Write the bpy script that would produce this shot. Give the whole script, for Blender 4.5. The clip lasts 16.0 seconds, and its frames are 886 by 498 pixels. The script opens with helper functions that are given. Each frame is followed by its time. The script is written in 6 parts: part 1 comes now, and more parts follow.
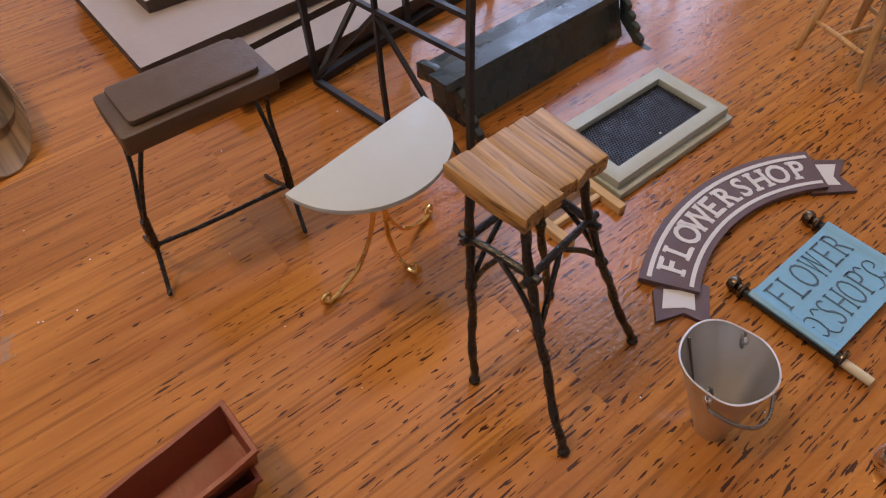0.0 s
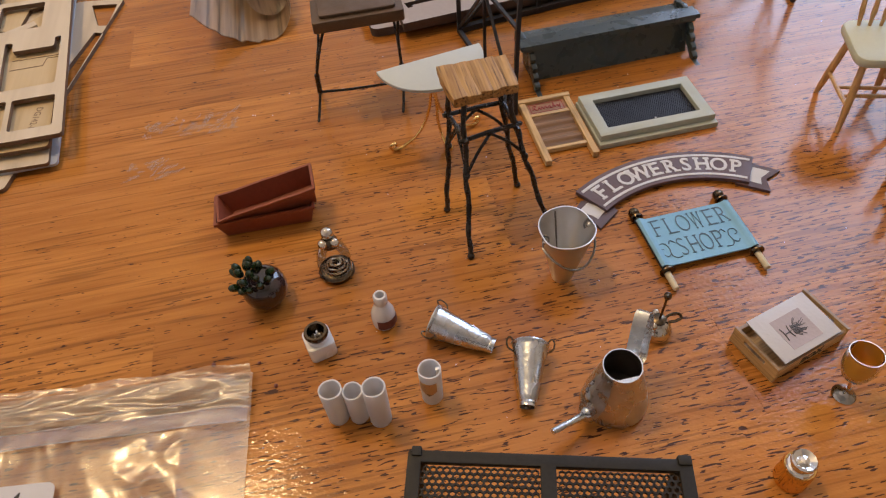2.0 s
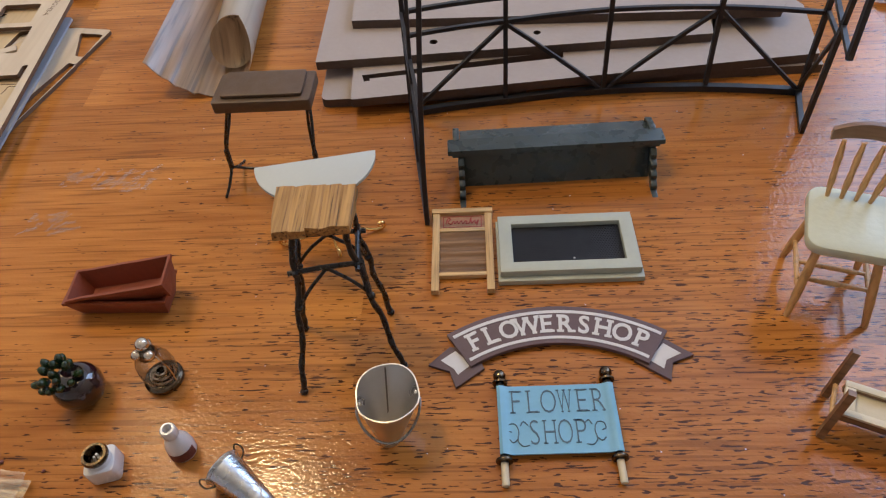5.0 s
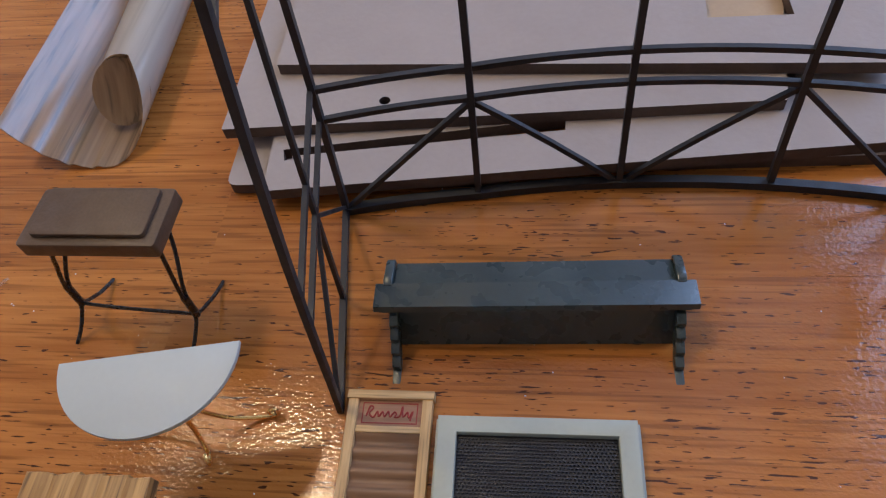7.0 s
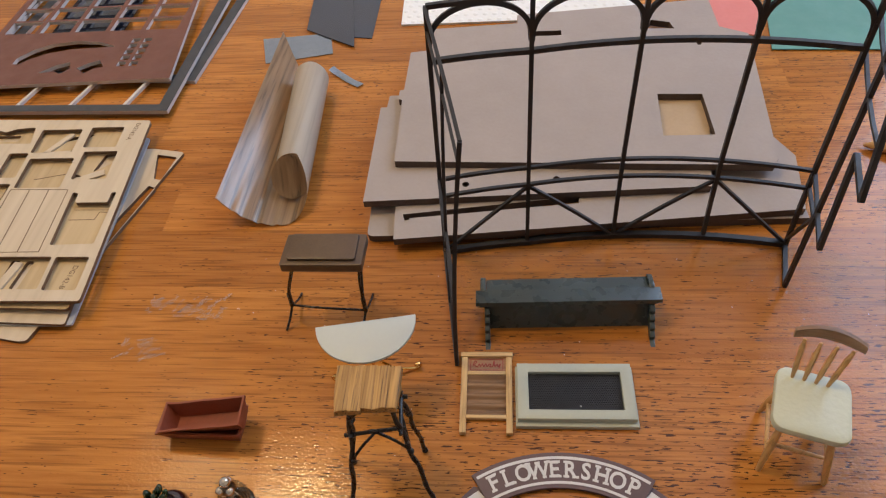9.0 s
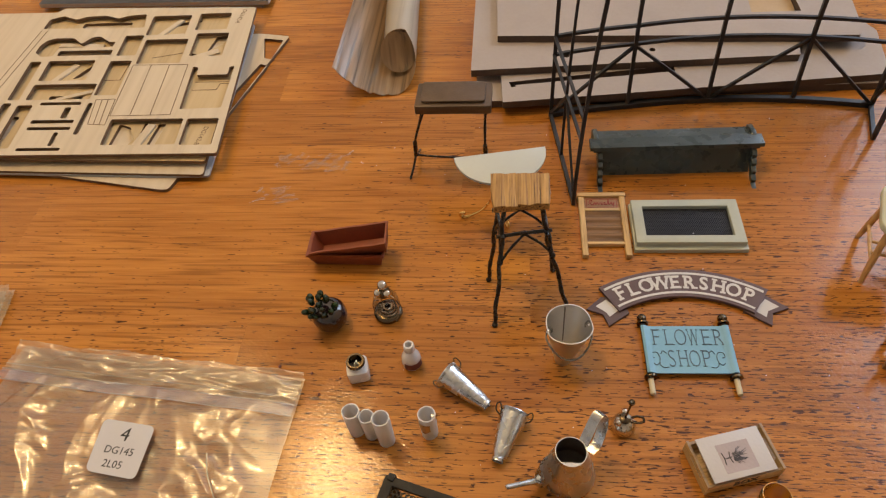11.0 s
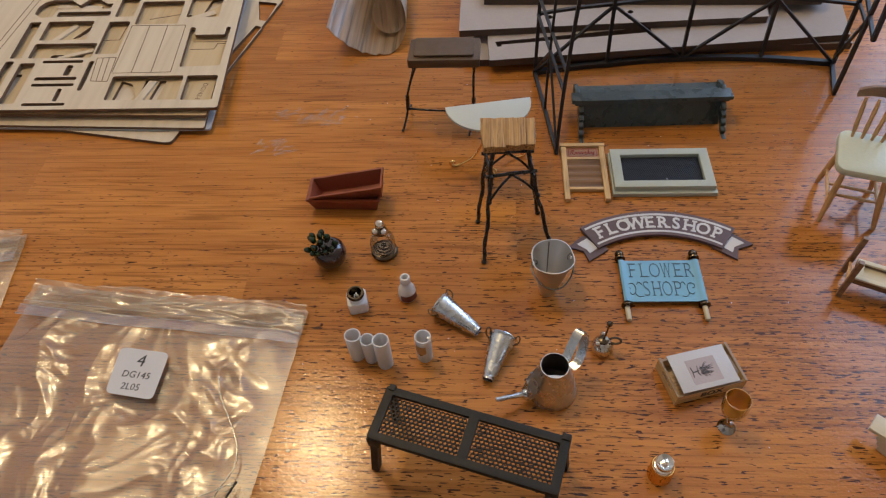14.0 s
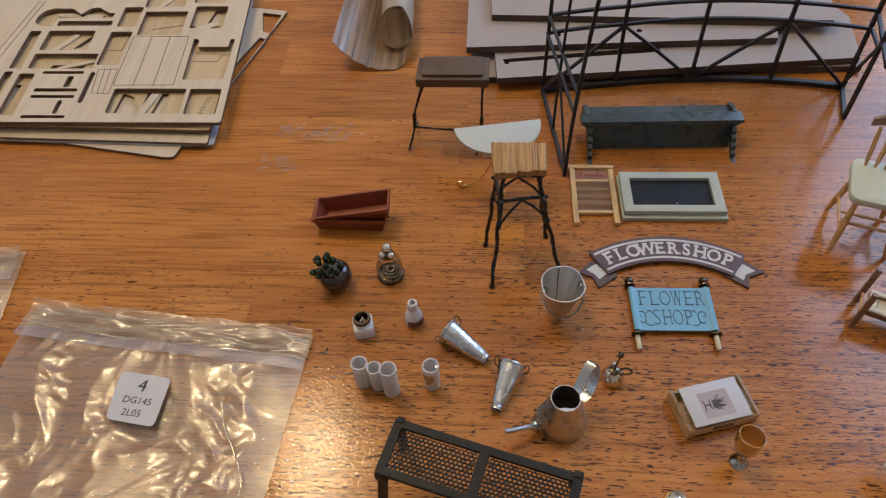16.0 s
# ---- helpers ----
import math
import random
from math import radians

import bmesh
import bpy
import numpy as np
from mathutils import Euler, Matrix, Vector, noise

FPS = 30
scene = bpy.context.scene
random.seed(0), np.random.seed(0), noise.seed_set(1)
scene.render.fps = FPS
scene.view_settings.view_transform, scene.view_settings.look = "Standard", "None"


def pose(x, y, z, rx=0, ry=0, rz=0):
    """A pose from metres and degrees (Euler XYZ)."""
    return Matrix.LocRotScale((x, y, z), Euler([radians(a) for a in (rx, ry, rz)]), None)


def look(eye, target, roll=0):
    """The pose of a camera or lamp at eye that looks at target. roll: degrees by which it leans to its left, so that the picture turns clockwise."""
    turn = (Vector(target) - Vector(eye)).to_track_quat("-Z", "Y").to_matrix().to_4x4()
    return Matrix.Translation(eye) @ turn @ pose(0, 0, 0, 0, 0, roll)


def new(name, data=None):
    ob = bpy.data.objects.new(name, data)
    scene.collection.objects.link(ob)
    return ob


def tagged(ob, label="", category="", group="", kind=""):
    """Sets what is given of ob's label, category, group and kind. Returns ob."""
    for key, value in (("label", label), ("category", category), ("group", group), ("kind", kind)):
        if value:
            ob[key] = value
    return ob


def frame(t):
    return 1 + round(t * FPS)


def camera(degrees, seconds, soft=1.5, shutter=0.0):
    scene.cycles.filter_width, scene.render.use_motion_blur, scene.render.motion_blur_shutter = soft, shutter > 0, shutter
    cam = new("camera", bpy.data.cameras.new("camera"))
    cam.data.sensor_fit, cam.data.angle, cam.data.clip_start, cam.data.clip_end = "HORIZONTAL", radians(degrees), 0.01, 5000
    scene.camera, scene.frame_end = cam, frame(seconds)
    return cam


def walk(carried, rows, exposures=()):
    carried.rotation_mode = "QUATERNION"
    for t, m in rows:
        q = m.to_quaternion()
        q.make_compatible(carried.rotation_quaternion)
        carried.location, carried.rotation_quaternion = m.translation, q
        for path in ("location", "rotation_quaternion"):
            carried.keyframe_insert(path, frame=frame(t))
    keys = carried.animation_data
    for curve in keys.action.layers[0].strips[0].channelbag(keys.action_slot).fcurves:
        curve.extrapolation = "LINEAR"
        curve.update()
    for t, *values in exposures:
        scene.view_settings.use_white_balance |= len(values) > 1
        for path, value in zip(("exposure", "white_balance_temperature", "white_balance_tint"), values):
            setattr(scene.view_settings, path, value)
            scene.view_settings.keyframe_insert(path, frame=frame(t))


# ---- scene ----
cam = camera(65.33, 16.0, soft=1.2)
PATH = [
    (0, (0.0896, 0.0898, 0.1424), (0.2085, 0.2410, -0.0879), -1.01),
    (0.5, (0.0906, 0.0668, 0.1611), (0.1948, 0.2322, -0.0665), -1.37),
    (1, (0.0926, 0.0319, 0.1785), (0.1751, 0.2082, -0.0497), -1.80),
    (1.5, (0.0994, 0.0006, 0.1971), (0.1536, 0.1874, -0.0313), -3.40),
    (2, (0.1133, -0.0349, 0.1984), (0.1419, 0.1554, -0.0317), -4.70),
    (2.5, (0.1415, -0.0622, 0.1999), (0.1511, 0.1290, -0.0311), -5.28),
    (3, (0.1572, -0.0697, 0.2042), (0.1554, 0.1218, -0.0267), -5.06),
    (3.5, (0.1561, -0.0699, 0.2146), (0.1480, 0.1234, -0.0147), -4.21),
    (4, (0.1534, -0.0667, 0.2251), (0.1413, 0.1289, -0.0020), -4.39),
    (4.5, (0.1867, -0.0533, 0.2169), (0.1711, 0.1444, -0.0082), -5.16),
    (5, (0.2082, 0.0101, 0.2014), (0.1898, 0.2056, -0.0254), -5.64),
    (5.2, (0.2110, 0.0373, 0.1891), (0.1870, 0.2322, -0.0377), -6.94),
    (7.3, (0.2387, 0.1282, 0.1773), (0.1994, 0.2971, -0.0675), -10.24),
    (7.5, (0.2350, 0.1212, 0.1974), (0.2016, 0.2963, -0.0439), -8.43),
    (8, (0.2301, 0.0850, 0.2409), (0.1975, 0.2707, 0.0075), -8.08),
    (8.5, (0.2260, 0.0490, 0.2682), (0.1964, 0.2422, 0.0406), -7.09),
    (9, (0.2102, 0.0255, 0.2797), (0.1813, 0.2216, 0.0545), -6.46),
    (9.5, (0.1908, 0.0039, 0.2789), (0.1613, 0.1990, 0.0529), -6.44),
    (10, (0.1771, -0.0312, 0.2676), (0.1480, 0.1606, 0.0388), -6.64),
    (10.2, (0.1715, -0.0424, 0.2655), (0.1428, 0.1494, 0.0366), -6.47),
    (12.3, (0.1467, -0.0530, 0.2622), (0.1137, 0.1295, 0.0263), -7.28),
    (12.5, (0.1491, -0.0623, 0.2648), (0.1170, 0.1204, 0.0290), -7.09),
    (13, (0.1525, -0.0790, 0.2636), (0.1255, 0.1038, 0.0272), -6.06),
    (13.5, (0.1535, -0.0844, 0.2643), (0.1292, 0.0980, 0.0273), -5.58),
    (14, (0.1520, -0.0786, 0.2683), (0.1298, 0.1054, 0.0324), -5.09),
    (14.5, (0.1528, -0.0718, 0.2741), (0.1320, 0.1129, 0.0386), -4.76),
    (15, (0.1529, -0.0730, 0.2684), (0.1331, 0.1131, 0.0339), -4.30),
    (15.5, (0.1471, -0.0687, 0.2686), (0.1283, 0.1169, 0.0337), -3.72),
    (16, (0.1449, -0.0671, 0.2715), (0.1254, 0.1173, 0.0356), -3.71),
]
# The clip's own drift of brightness and white balance: seconds, stops, kelvin, tint.
DRIFT = [
    (0, -0.15, 6250, 26), (1, -0.12, 5750, 29), (2, -0.05, 6550, 20), (2.5, 0.0, 6850, 16), (4, 0.02, 6050, 14), (5, -0.02, 5950, 16),
    (7.5, -0.25, 5250, 20), (8, -0.22, 5150, 18), (9, -0.05, 6450, 16), (9.5, 0.0, 7150, 16), (10, 0.05, 7750, 16),
    (12.5, -0.18, 6450, 14), (14, -0.25, 6000, 14), (16, -0.25, 5800, 14),
]
walk(cam, [(t, look(eye, target, roll)) for t, eye, target, roll in PATH], DRIFT)

# ---- world, window light and lamp ----
world = bpy.data.worlds.new("daylight")
scene.world = world
world.use_nodes = True
wn = world.node_tree.nodes
sky = wn.new("ShaderNodeTexSky")
sky.sky_type, sky.sun_disc, sky.sun_elevation, sky.sun_rotation = "NISHITA", False, radians(35), radians(80)
world.node_tree.links.new(sky.outputs[0], wn["Background"].inputs[0])
wn["Background"].inputs[1].default_value = 0.1


def area_lamp(name, eye, target, sx, sy, watts, colour):
    data = bpy.data.lights.new(name, "AREA")
    data.shape, data.size, data.size_y, data.energy, data.color = "RECTANGLE", sx, sy, watts, colour
    ob = new(name, data)
    ob.matrix_world = look(eye, target)
    return ob


# The window in the east wall lets in cool daylight; two warm lamps hang behind the table.
area_lamp("window_light", (1.29, 1.25, 1.145), (0.3, 1.25, 1.145), 1.02, 1.43, 31.0, (0.54, 0.73, 1.0))
for place, watts in (((-0.232, 0.486, 1.20), 20.8), ((-0.505, 0.651, 1.20), 4.0)):
    bulb = bpy.data.lights.new("lamp_light", "POINT")
    bulb.energy, bulb.shadow_soft_size, bulb.color = watts, 0.06, (1.0, 0.73, 0.34)
    new("lamp_light", bulb).location = place

# ---- building helpers: all lengths below are millimetres on the table top ----
MM = 0.001


def finish(name, bm, mats, angle=35):
    bmesh.ops.recalc_face_normals(bm, faces=bm.faces)
    bmesh.ops.scale(bm, vec=(MM, MM, MM), verts=bm.verts)
    me = bpy.data.meshes.new(name)
    bm.to_mesh(me)
    bm.free()
    for m in mats if isinstance(mats, (list, tuple)) else [mats]:
        me.materials.append(m)
    me.shade_smooth()
    me.set_sharp_from_angle(angle=radians(angle))
    return me


def part(name, bm, mats, parent, label="", angle=35):
    ob = new(name, finish(name, bm, mats, angle))
    ob.parent = parent
    return tagged(ob, label) if label else ob


def thing(name, x, y, label, category, rz=0.0, z=0.0, group="", rx=0.0, ry=0.0):
    ob = new(name)
    ob.empty_display_size = 0.005
    ob.matrix_world = pose(x * MM, y * MM, z * MM, rx, ry, rz)
    return tagged(ob, label, category, group)


def solid(name, bm, mats, x, y, label, category, rz=0.0, z=0.0, group="", kind="", angle=35, rx=0.0, ry=0.0):
    ob = new(name, finish(name, bm, mats, angle))
    ob.matrix_world = pose(x * MM, y * MM, z * MM, rx, ry, rz)
    return tagged(ob, label, category, group, kind)


def box(x0, x1, y0, y1, z0, z1, bevel=0.25, bm=None, m=None, seg=2):
    own = bmesh.new()
    bmesh.ops.create_cube(own, size=1.0)
    for v in own.verts:
        v.co = Vector(((x0 + x1) / 2 + v.co.x * (x1 - x0), (y0 + y1) / 2 + v.co.y * (y1 - y0), (z0 + z1) / 2 + v.co.z * (z1 - z0)))
    if bevel:
        bmesh.ops.bevel(own, geom=own.edges[:], offset=bevel, segments=seg, affect="EDGES", profile=0.6)
    if m is not None:
        bmesh.ops.transform(own, matrix=m, verts=own.verts)
    return merge(bm, own) if bm is not None else own


def merge(bm, other, index=None):
    """Adds a bmesh to another and frees it."""
    made = {v: bm.verts.new(v.co) for v in other.verts}
    for f in other.faces:
        try:
            g = bm.faces.new([made[v] for v in f.verts])
            g.material_index = f.material_index if index is None else index
        except ValueError:
            pass
    other.free()
    return bm


def smooth_line(pts, n=6, closed=False):
    """Catmull-Rom through the points."""
    pts = [Vector(p) for p in pts]
    out, count = [], len(pts)
    for i in range(count if closed else count - 1):
        p1, p2 = pts[i], pts[(i + 1) % count]
        p0 = pts[i - 1] if closed or i else p1 * 2 - p2
        p3 = pts[(i + 2) % count] if closed or i + 2 < count else p2 * 2 - p1
        for k in range(n):
            t = k / n
            out.append(0.5 * ((2 * p1) + (p2 - p0) * t + (2 * p0 - 5 * p1 + 4 * p2 - p3) * t * t + (3 * p1 - p0 - 3 * p2 + p3) * t ** 3))
    if not closed:
        out.append(pts[-1])
    return out


def sweep(pts, r, seg=8, closed=False, bm=None, flat=1.0, turn=0.0):
    """A round (or flattened) bar along a line; r is one radius or one per point."""
    bm = bm or bmesh.new()
    pts = [Vector(p) for p in pts]
    n, rings, up = len(pts), [], Vector((0.0, 0.0, 1.0))
    for i, p in enumerate(pts):
        a, b = pts[i - 1] if i or closed else p, pts[(i + 1) % n] if i + 1 < n or closed else p
        way = (b - a).normalized()
        if i == 0:
            up = Vector((0, 0, 1)) if abs(way.z) < 0.9 else Vector((1, 0, 0))
        side = way.cross(up).normalized()
        up = side.cross(way).normalized()
        rad = r[i] if isinstance(r, (list, tuple)) else r
        rings.append([bm.verts.new(p + side * math.cos(q) * rad + up * math.sin(q) * rad * flat) for q in (turn + 2 * math.pi * k / seg for k in range(seg))])
    for i in range(n if closed else n - 1):
        a, b = rings[i], rings[(i + 1) % n]
        for k in range(seg):
            bm.faces.new((a[k], a[(k + 1) % seg], b[(k + 1) % seg], b[k]))
    if not closed:
        bm.faces.new(rings[0][::-1])
        bm.faces.new(rings[-1])
    return bm


def bar(a, b, w, bm=None):
    """A square bar."""
    return sweep([a, b], w * 0.7071, 4, bm=bm, turn=math.pi / 4)


def strap(pts, across, half, thick, bm=None):
    """A flat band along a line, its width along one direction."""
    bm = bm or bmesh.new()
    w, rings = Vector(across).normalized() * half, []
    pts = [Vector(p) for p in pts]
    for i, p in enumerate(pts):
        way = (pts[min(i + 1, len(pts) - 1)] - pts[max(i - 1, 0)]).normalized()
        n = way.cross(w).normalized() * thick / 2
        rings.append([bm.verts.new(p + q) for q in (w + n, w - n, -w - n, -w + n)])
    for a, b in zip(rings, rings[1:]):
        for k in range(4):
            bm.faces.new((a[k], a[(k + 1) % 4], b[(k + 1) % 4], b[k]))
    bm.faces.new(rings[0])
    bm.faces.new(rings[-1][::-1])
    return bm


def lathe(prof, seg=32, x=0.0, y=0.0, bm=None, wob=0.0):
    """A turned body from (radius, height) pairs; zero radii close it."""
    bm = bm or bmesh.new()
    rings = []
    for r, z in prof:
        if r < 1e-6:
            rings.append([bm.verts.new((x, y, z))])
        else:
            rings.append([bm.verts.new((x + r * math.cos(q) * (1 + wob * math.cos(2 * q)), y + r * math.sin(q), z)) for q in (2 * math.pi * k / seg for k in range(seg))])
    for a, b in zip(rings, rings[1:]):
        for k in range(seg):
            j = (k + 1) % seg
            if len(a) == 1 and len(b) == 1:
                continue
            if len(a) == 1:
                bm.faces.new((a[0], b[j], b[k]))
            elif len(b) == 1:
                bm.faces.new((a[k], a[j], b[0]))
            else:
                bm.faces.new((a[k], a[j], b[j], b[k]))
    return bm


def ball(x, y, z, r, bm=None, seg=12, sz=1.0, m=None):
    own = bmesh.new()
    bmesh.ops.create_uvsphere(own, u_segments=seg, v_segments=max(6, seg // 2 + 2), radius=r)
    for v in own.verts:
        v.co.z *= sz
    if m is not None:
        bmesh.ops.transform(own, matrix=m, verts=own.verts)
    bmesh.ops.translate(own, vec=(x, y, z), verts=own.verts)
    return merge(bm, own) if bm is not None else own


def from_curve(data):
    tmp = bpy.data.objects.new("tmp", data)
    me = bpy.data.meshes.new_from_object(tmp)
    bpy.data.objects.remove(tmp)
    bm = bmesh.new()
    bm.from_mesh(me)
    bpy.data.meshes.remove(me)
    bpy.data.curves.remove(data)
    return bm


def rounded(poly, r, n=4):
    """A polygon with its corners rounded off."""
    out = []
    for i, p in enumerate(poly):
        p, a, b = Vector(p), Vector(poly[i - 1]), Vector(poly[(i + 1) % len(poly)])
        q = min(r, (a - p).length * 0.45, (b - p).length * 0.45)
        s, e = p + (a - p).normalized() * q, p + (b - p).normalized() * q
        out += [tuple((1 - t) ** 2 * s + 2 * t * (1 - t) * p + t * t * e) for t in (k / n for k in range(n + 1))]
    return out


def rect(x0, x1, y0, y1):
    return [(x0, y0), (x1, y0), (x1, y1), (x0, y1)]


def sheet(outline, holes=(), z0=0.0, z1=1.0, bevel=0.0, edge=None):
    """A flat cut-out with openings; edge is the material index of its cut sides."""
    data = bpy.data.curves.new("cut", "CURVE")
    data.dimensions, data.fill_mode = "2D", "BOTH"
    data.extrude = (z1 - z0) / 2 - bevel
    data.bevel_depth, data.bevel_resolution = bevel, 1
    for ring in (outline, *holes):
        s = data.splines.new("POLY")
        s.points.add(len(ring) - 1)
        for p, q in zip(s.points, ring):
            p.co = (q[0], q[1], 0, 1)
        s.use_cyclic_u = True
    bm = from_curve(data)
    bmesh.ops.remove_doubles(bm, verts=bm.verts, dist=1e-4)
    bmesh.ops.translate(bm, vec=(0, 0, (z0 + z1) / 2), verts=bm.verts)
    bm.normal_update()
    for f in bm.faces:
        f.material_index = edge if edge is not None and abs(f.normal.z) < 0.5 else 0
    return bm


def words(text, size, thick=0.15, space=1.0, bold=0.0, centre=True):
    data = bpy.data.curves.new("words", "FONT")
    data.body, data.size, data.extrude, data.space_character, data.offset = text, size, thick / 2, space, bold
    data.resolution_u = 3
    if centre:
        data.align_x, data.align_y = "CENTER", "CENTER"
    bm = from_curve(data)
    bmesh.ops.translate(bm, vec=(0, 0, thick / 2), verts=bm.verts)
    return bm


def turned(bm, m):
    bmesh.ops.transform(bm, matrix=m, verts=bm.verts)
    return bm


def at(x, y, z=0.0, rx=0.0, ry=0.0, rz=0.0):
    """A placement in millimetres for pieces inside a mesh."""
    return pose(x, y, z, rx, ry, rz)


# ---- materials ----
class Nodes:
    def __init__(self, name):
        self.m = bpy.data.materials.new(name)
        self.m.use_nodes = True
        self.t = self.m.node_tree
        self.bsdf = self.t.nodes["Principled BSDF"]
        self.coord = self.t.nodes.new("ShaderNodeTexCoord").outputs["Object"]

    def add(self, kind, **values):
        n = self.t.nodes.new(kind)
        for k, v in values.items():
            if k in n.inputs:
                n.inputs[k].default_value = v
        return n

    def link(self, a, b):
        self.t.links.new(a, b)

    def noise(self, scale, detail=3.0, stretch=(1, 1, 1), shift=None, rough=0.5):
        mp = self.add("ShaderNodeMapping")
        mp.inputs["Scale"].default_value = stretch
        self.link(shift or self.coord, mp.inputs["Vector"])
        n = self.add("ShaderNodeTexNoise", Scale=scale, Detail=detail, Roughness=rough)
        self.link(mp.outputs[0], n.inputs["Vector"])
        return n.outputs["Fac"]

    def ramp(self, fac, stops):
        r = self.add("ShaderNodeValToRGB")
        el = r.color_ramp.elements
        while len(el) < len(stops):
            el.new(0.5)
        for e, (p, c) in zip(el, stops):
            e.position, e.color = p, (*c, 1) if len(c) == 3 else (c[0], c[0], c[0], 1)
        self.link(fac, r.inputs[0])
        return r.outputs[0]

    def mix(self, fac, a, b, how="MIX"):
        n = self.t.nodes.new("ShaderNodeMix")
        n.data_type, n.blend_type = "RGBA", how
        for s, v in ((n.inputs[0], fac), (n.inputs[6], a), (n.inputs[7], b)):
            if hasattr(v, "links"):
                self.link(v, s)
            else:
                s.default_value = v if isinstance(v, (int, float)) else (*v, 1)
        return n.outputs[2]

    def bump(self, height, distance, strength=1.0, normal=None):
        b = self.add("ShaderNodeBump", Strength=strength, Distance=distance)
        self.link(height, b.inputs["Height"])
        if normal:
            self.link(normal, b.inputs["Normal"])
        self.link(b.outputs[0], self.bsdf.inputs["Normal"])
        return b.outputs[0]

    def set(self, **values):
        for k, v in values.items():
            self.bsdf.inputs[k.replace("_", " ")].default_value = (*v, 1) if isinstance(v, tuple) and len(v) == 3 else v
        return self


def surface(name, colour, rough=0.5, metal=0.0, vary=0.15, grain=400, relief=0.00005, coat=0.0, stretch=(1, 1, 1), **more):
    """A paint, plastic or metal with blotches, fine grain and slight relief."""
    n = Nodes(name)
    big, fine = n.noise(grain * 0.12, 2.0), n.noise(grain * 2.2, 3.0, stretch)
    dark, light = tuple(c * (1 - vary) for c in colour), tuple(min(1, c * (1 + vary)) for c in colour)
    col = n.ramp(big, [(0.3, dark), (0.7, light)])
    n.link(n.mix(0.35, col, n.ramp(fine, [(0.3, dark), (0.7, light)])), n.bsdf.inputs["Base Color"])
    n.set(Metallic=metal, Coat_Weight=coat, **more)
    n.link(n.ramp(n.noise(grain * 0.5, 2.0), [(0.3, (max(0.03, rough - 0.1),)), (0.7, (min(1.0, rough + 0.1),))]), n.bsdf.inputs["Roughness"])
    if relief:
        n.bump(fine, relief)
    return n.m


def wood(name, dark, light, across=1500.0, along=60.0, rough=0.5, axis="x", relief=0.00004, pores=0.3):
    """Fine-grained wood with its grain along one axis."""
    n = Nodes(name)
    info = n.add("ShaderNodeObjectInfo")
    shift = n.add("ShaderNodeVectorMath")
    shift.operation = "ADD"
    n.link(n.coord, shift.inputs[0])
    n.link(info.outputs["Random"], shift.inputs[1])
    st = {"x": (along, across, across), "y": (across, along, across), "z": (across, across, along)}[axis]
    g = n.noise(1.0, 4.0, st, shift.outputs[0])
    b = n.noise(0.25, 2.0, st, shift.outputs[0])
    col = n.mix(0.5, n.ramp(g, [(0.3, dark), (0.65, light)]), n.ramp(b, [(0.35, dark), (0.7, light)]))
    n.link(n.mix(pores, col, n.ramp(g, [(0.36, tuple(c * 0.35 for c in dark)), (0.44, light)]), "MULTIPLY"), n.bsdf.inputs["Base Color"])
    n.set(Roughness=rough)
    n.bump(g, relief)
    return n.m


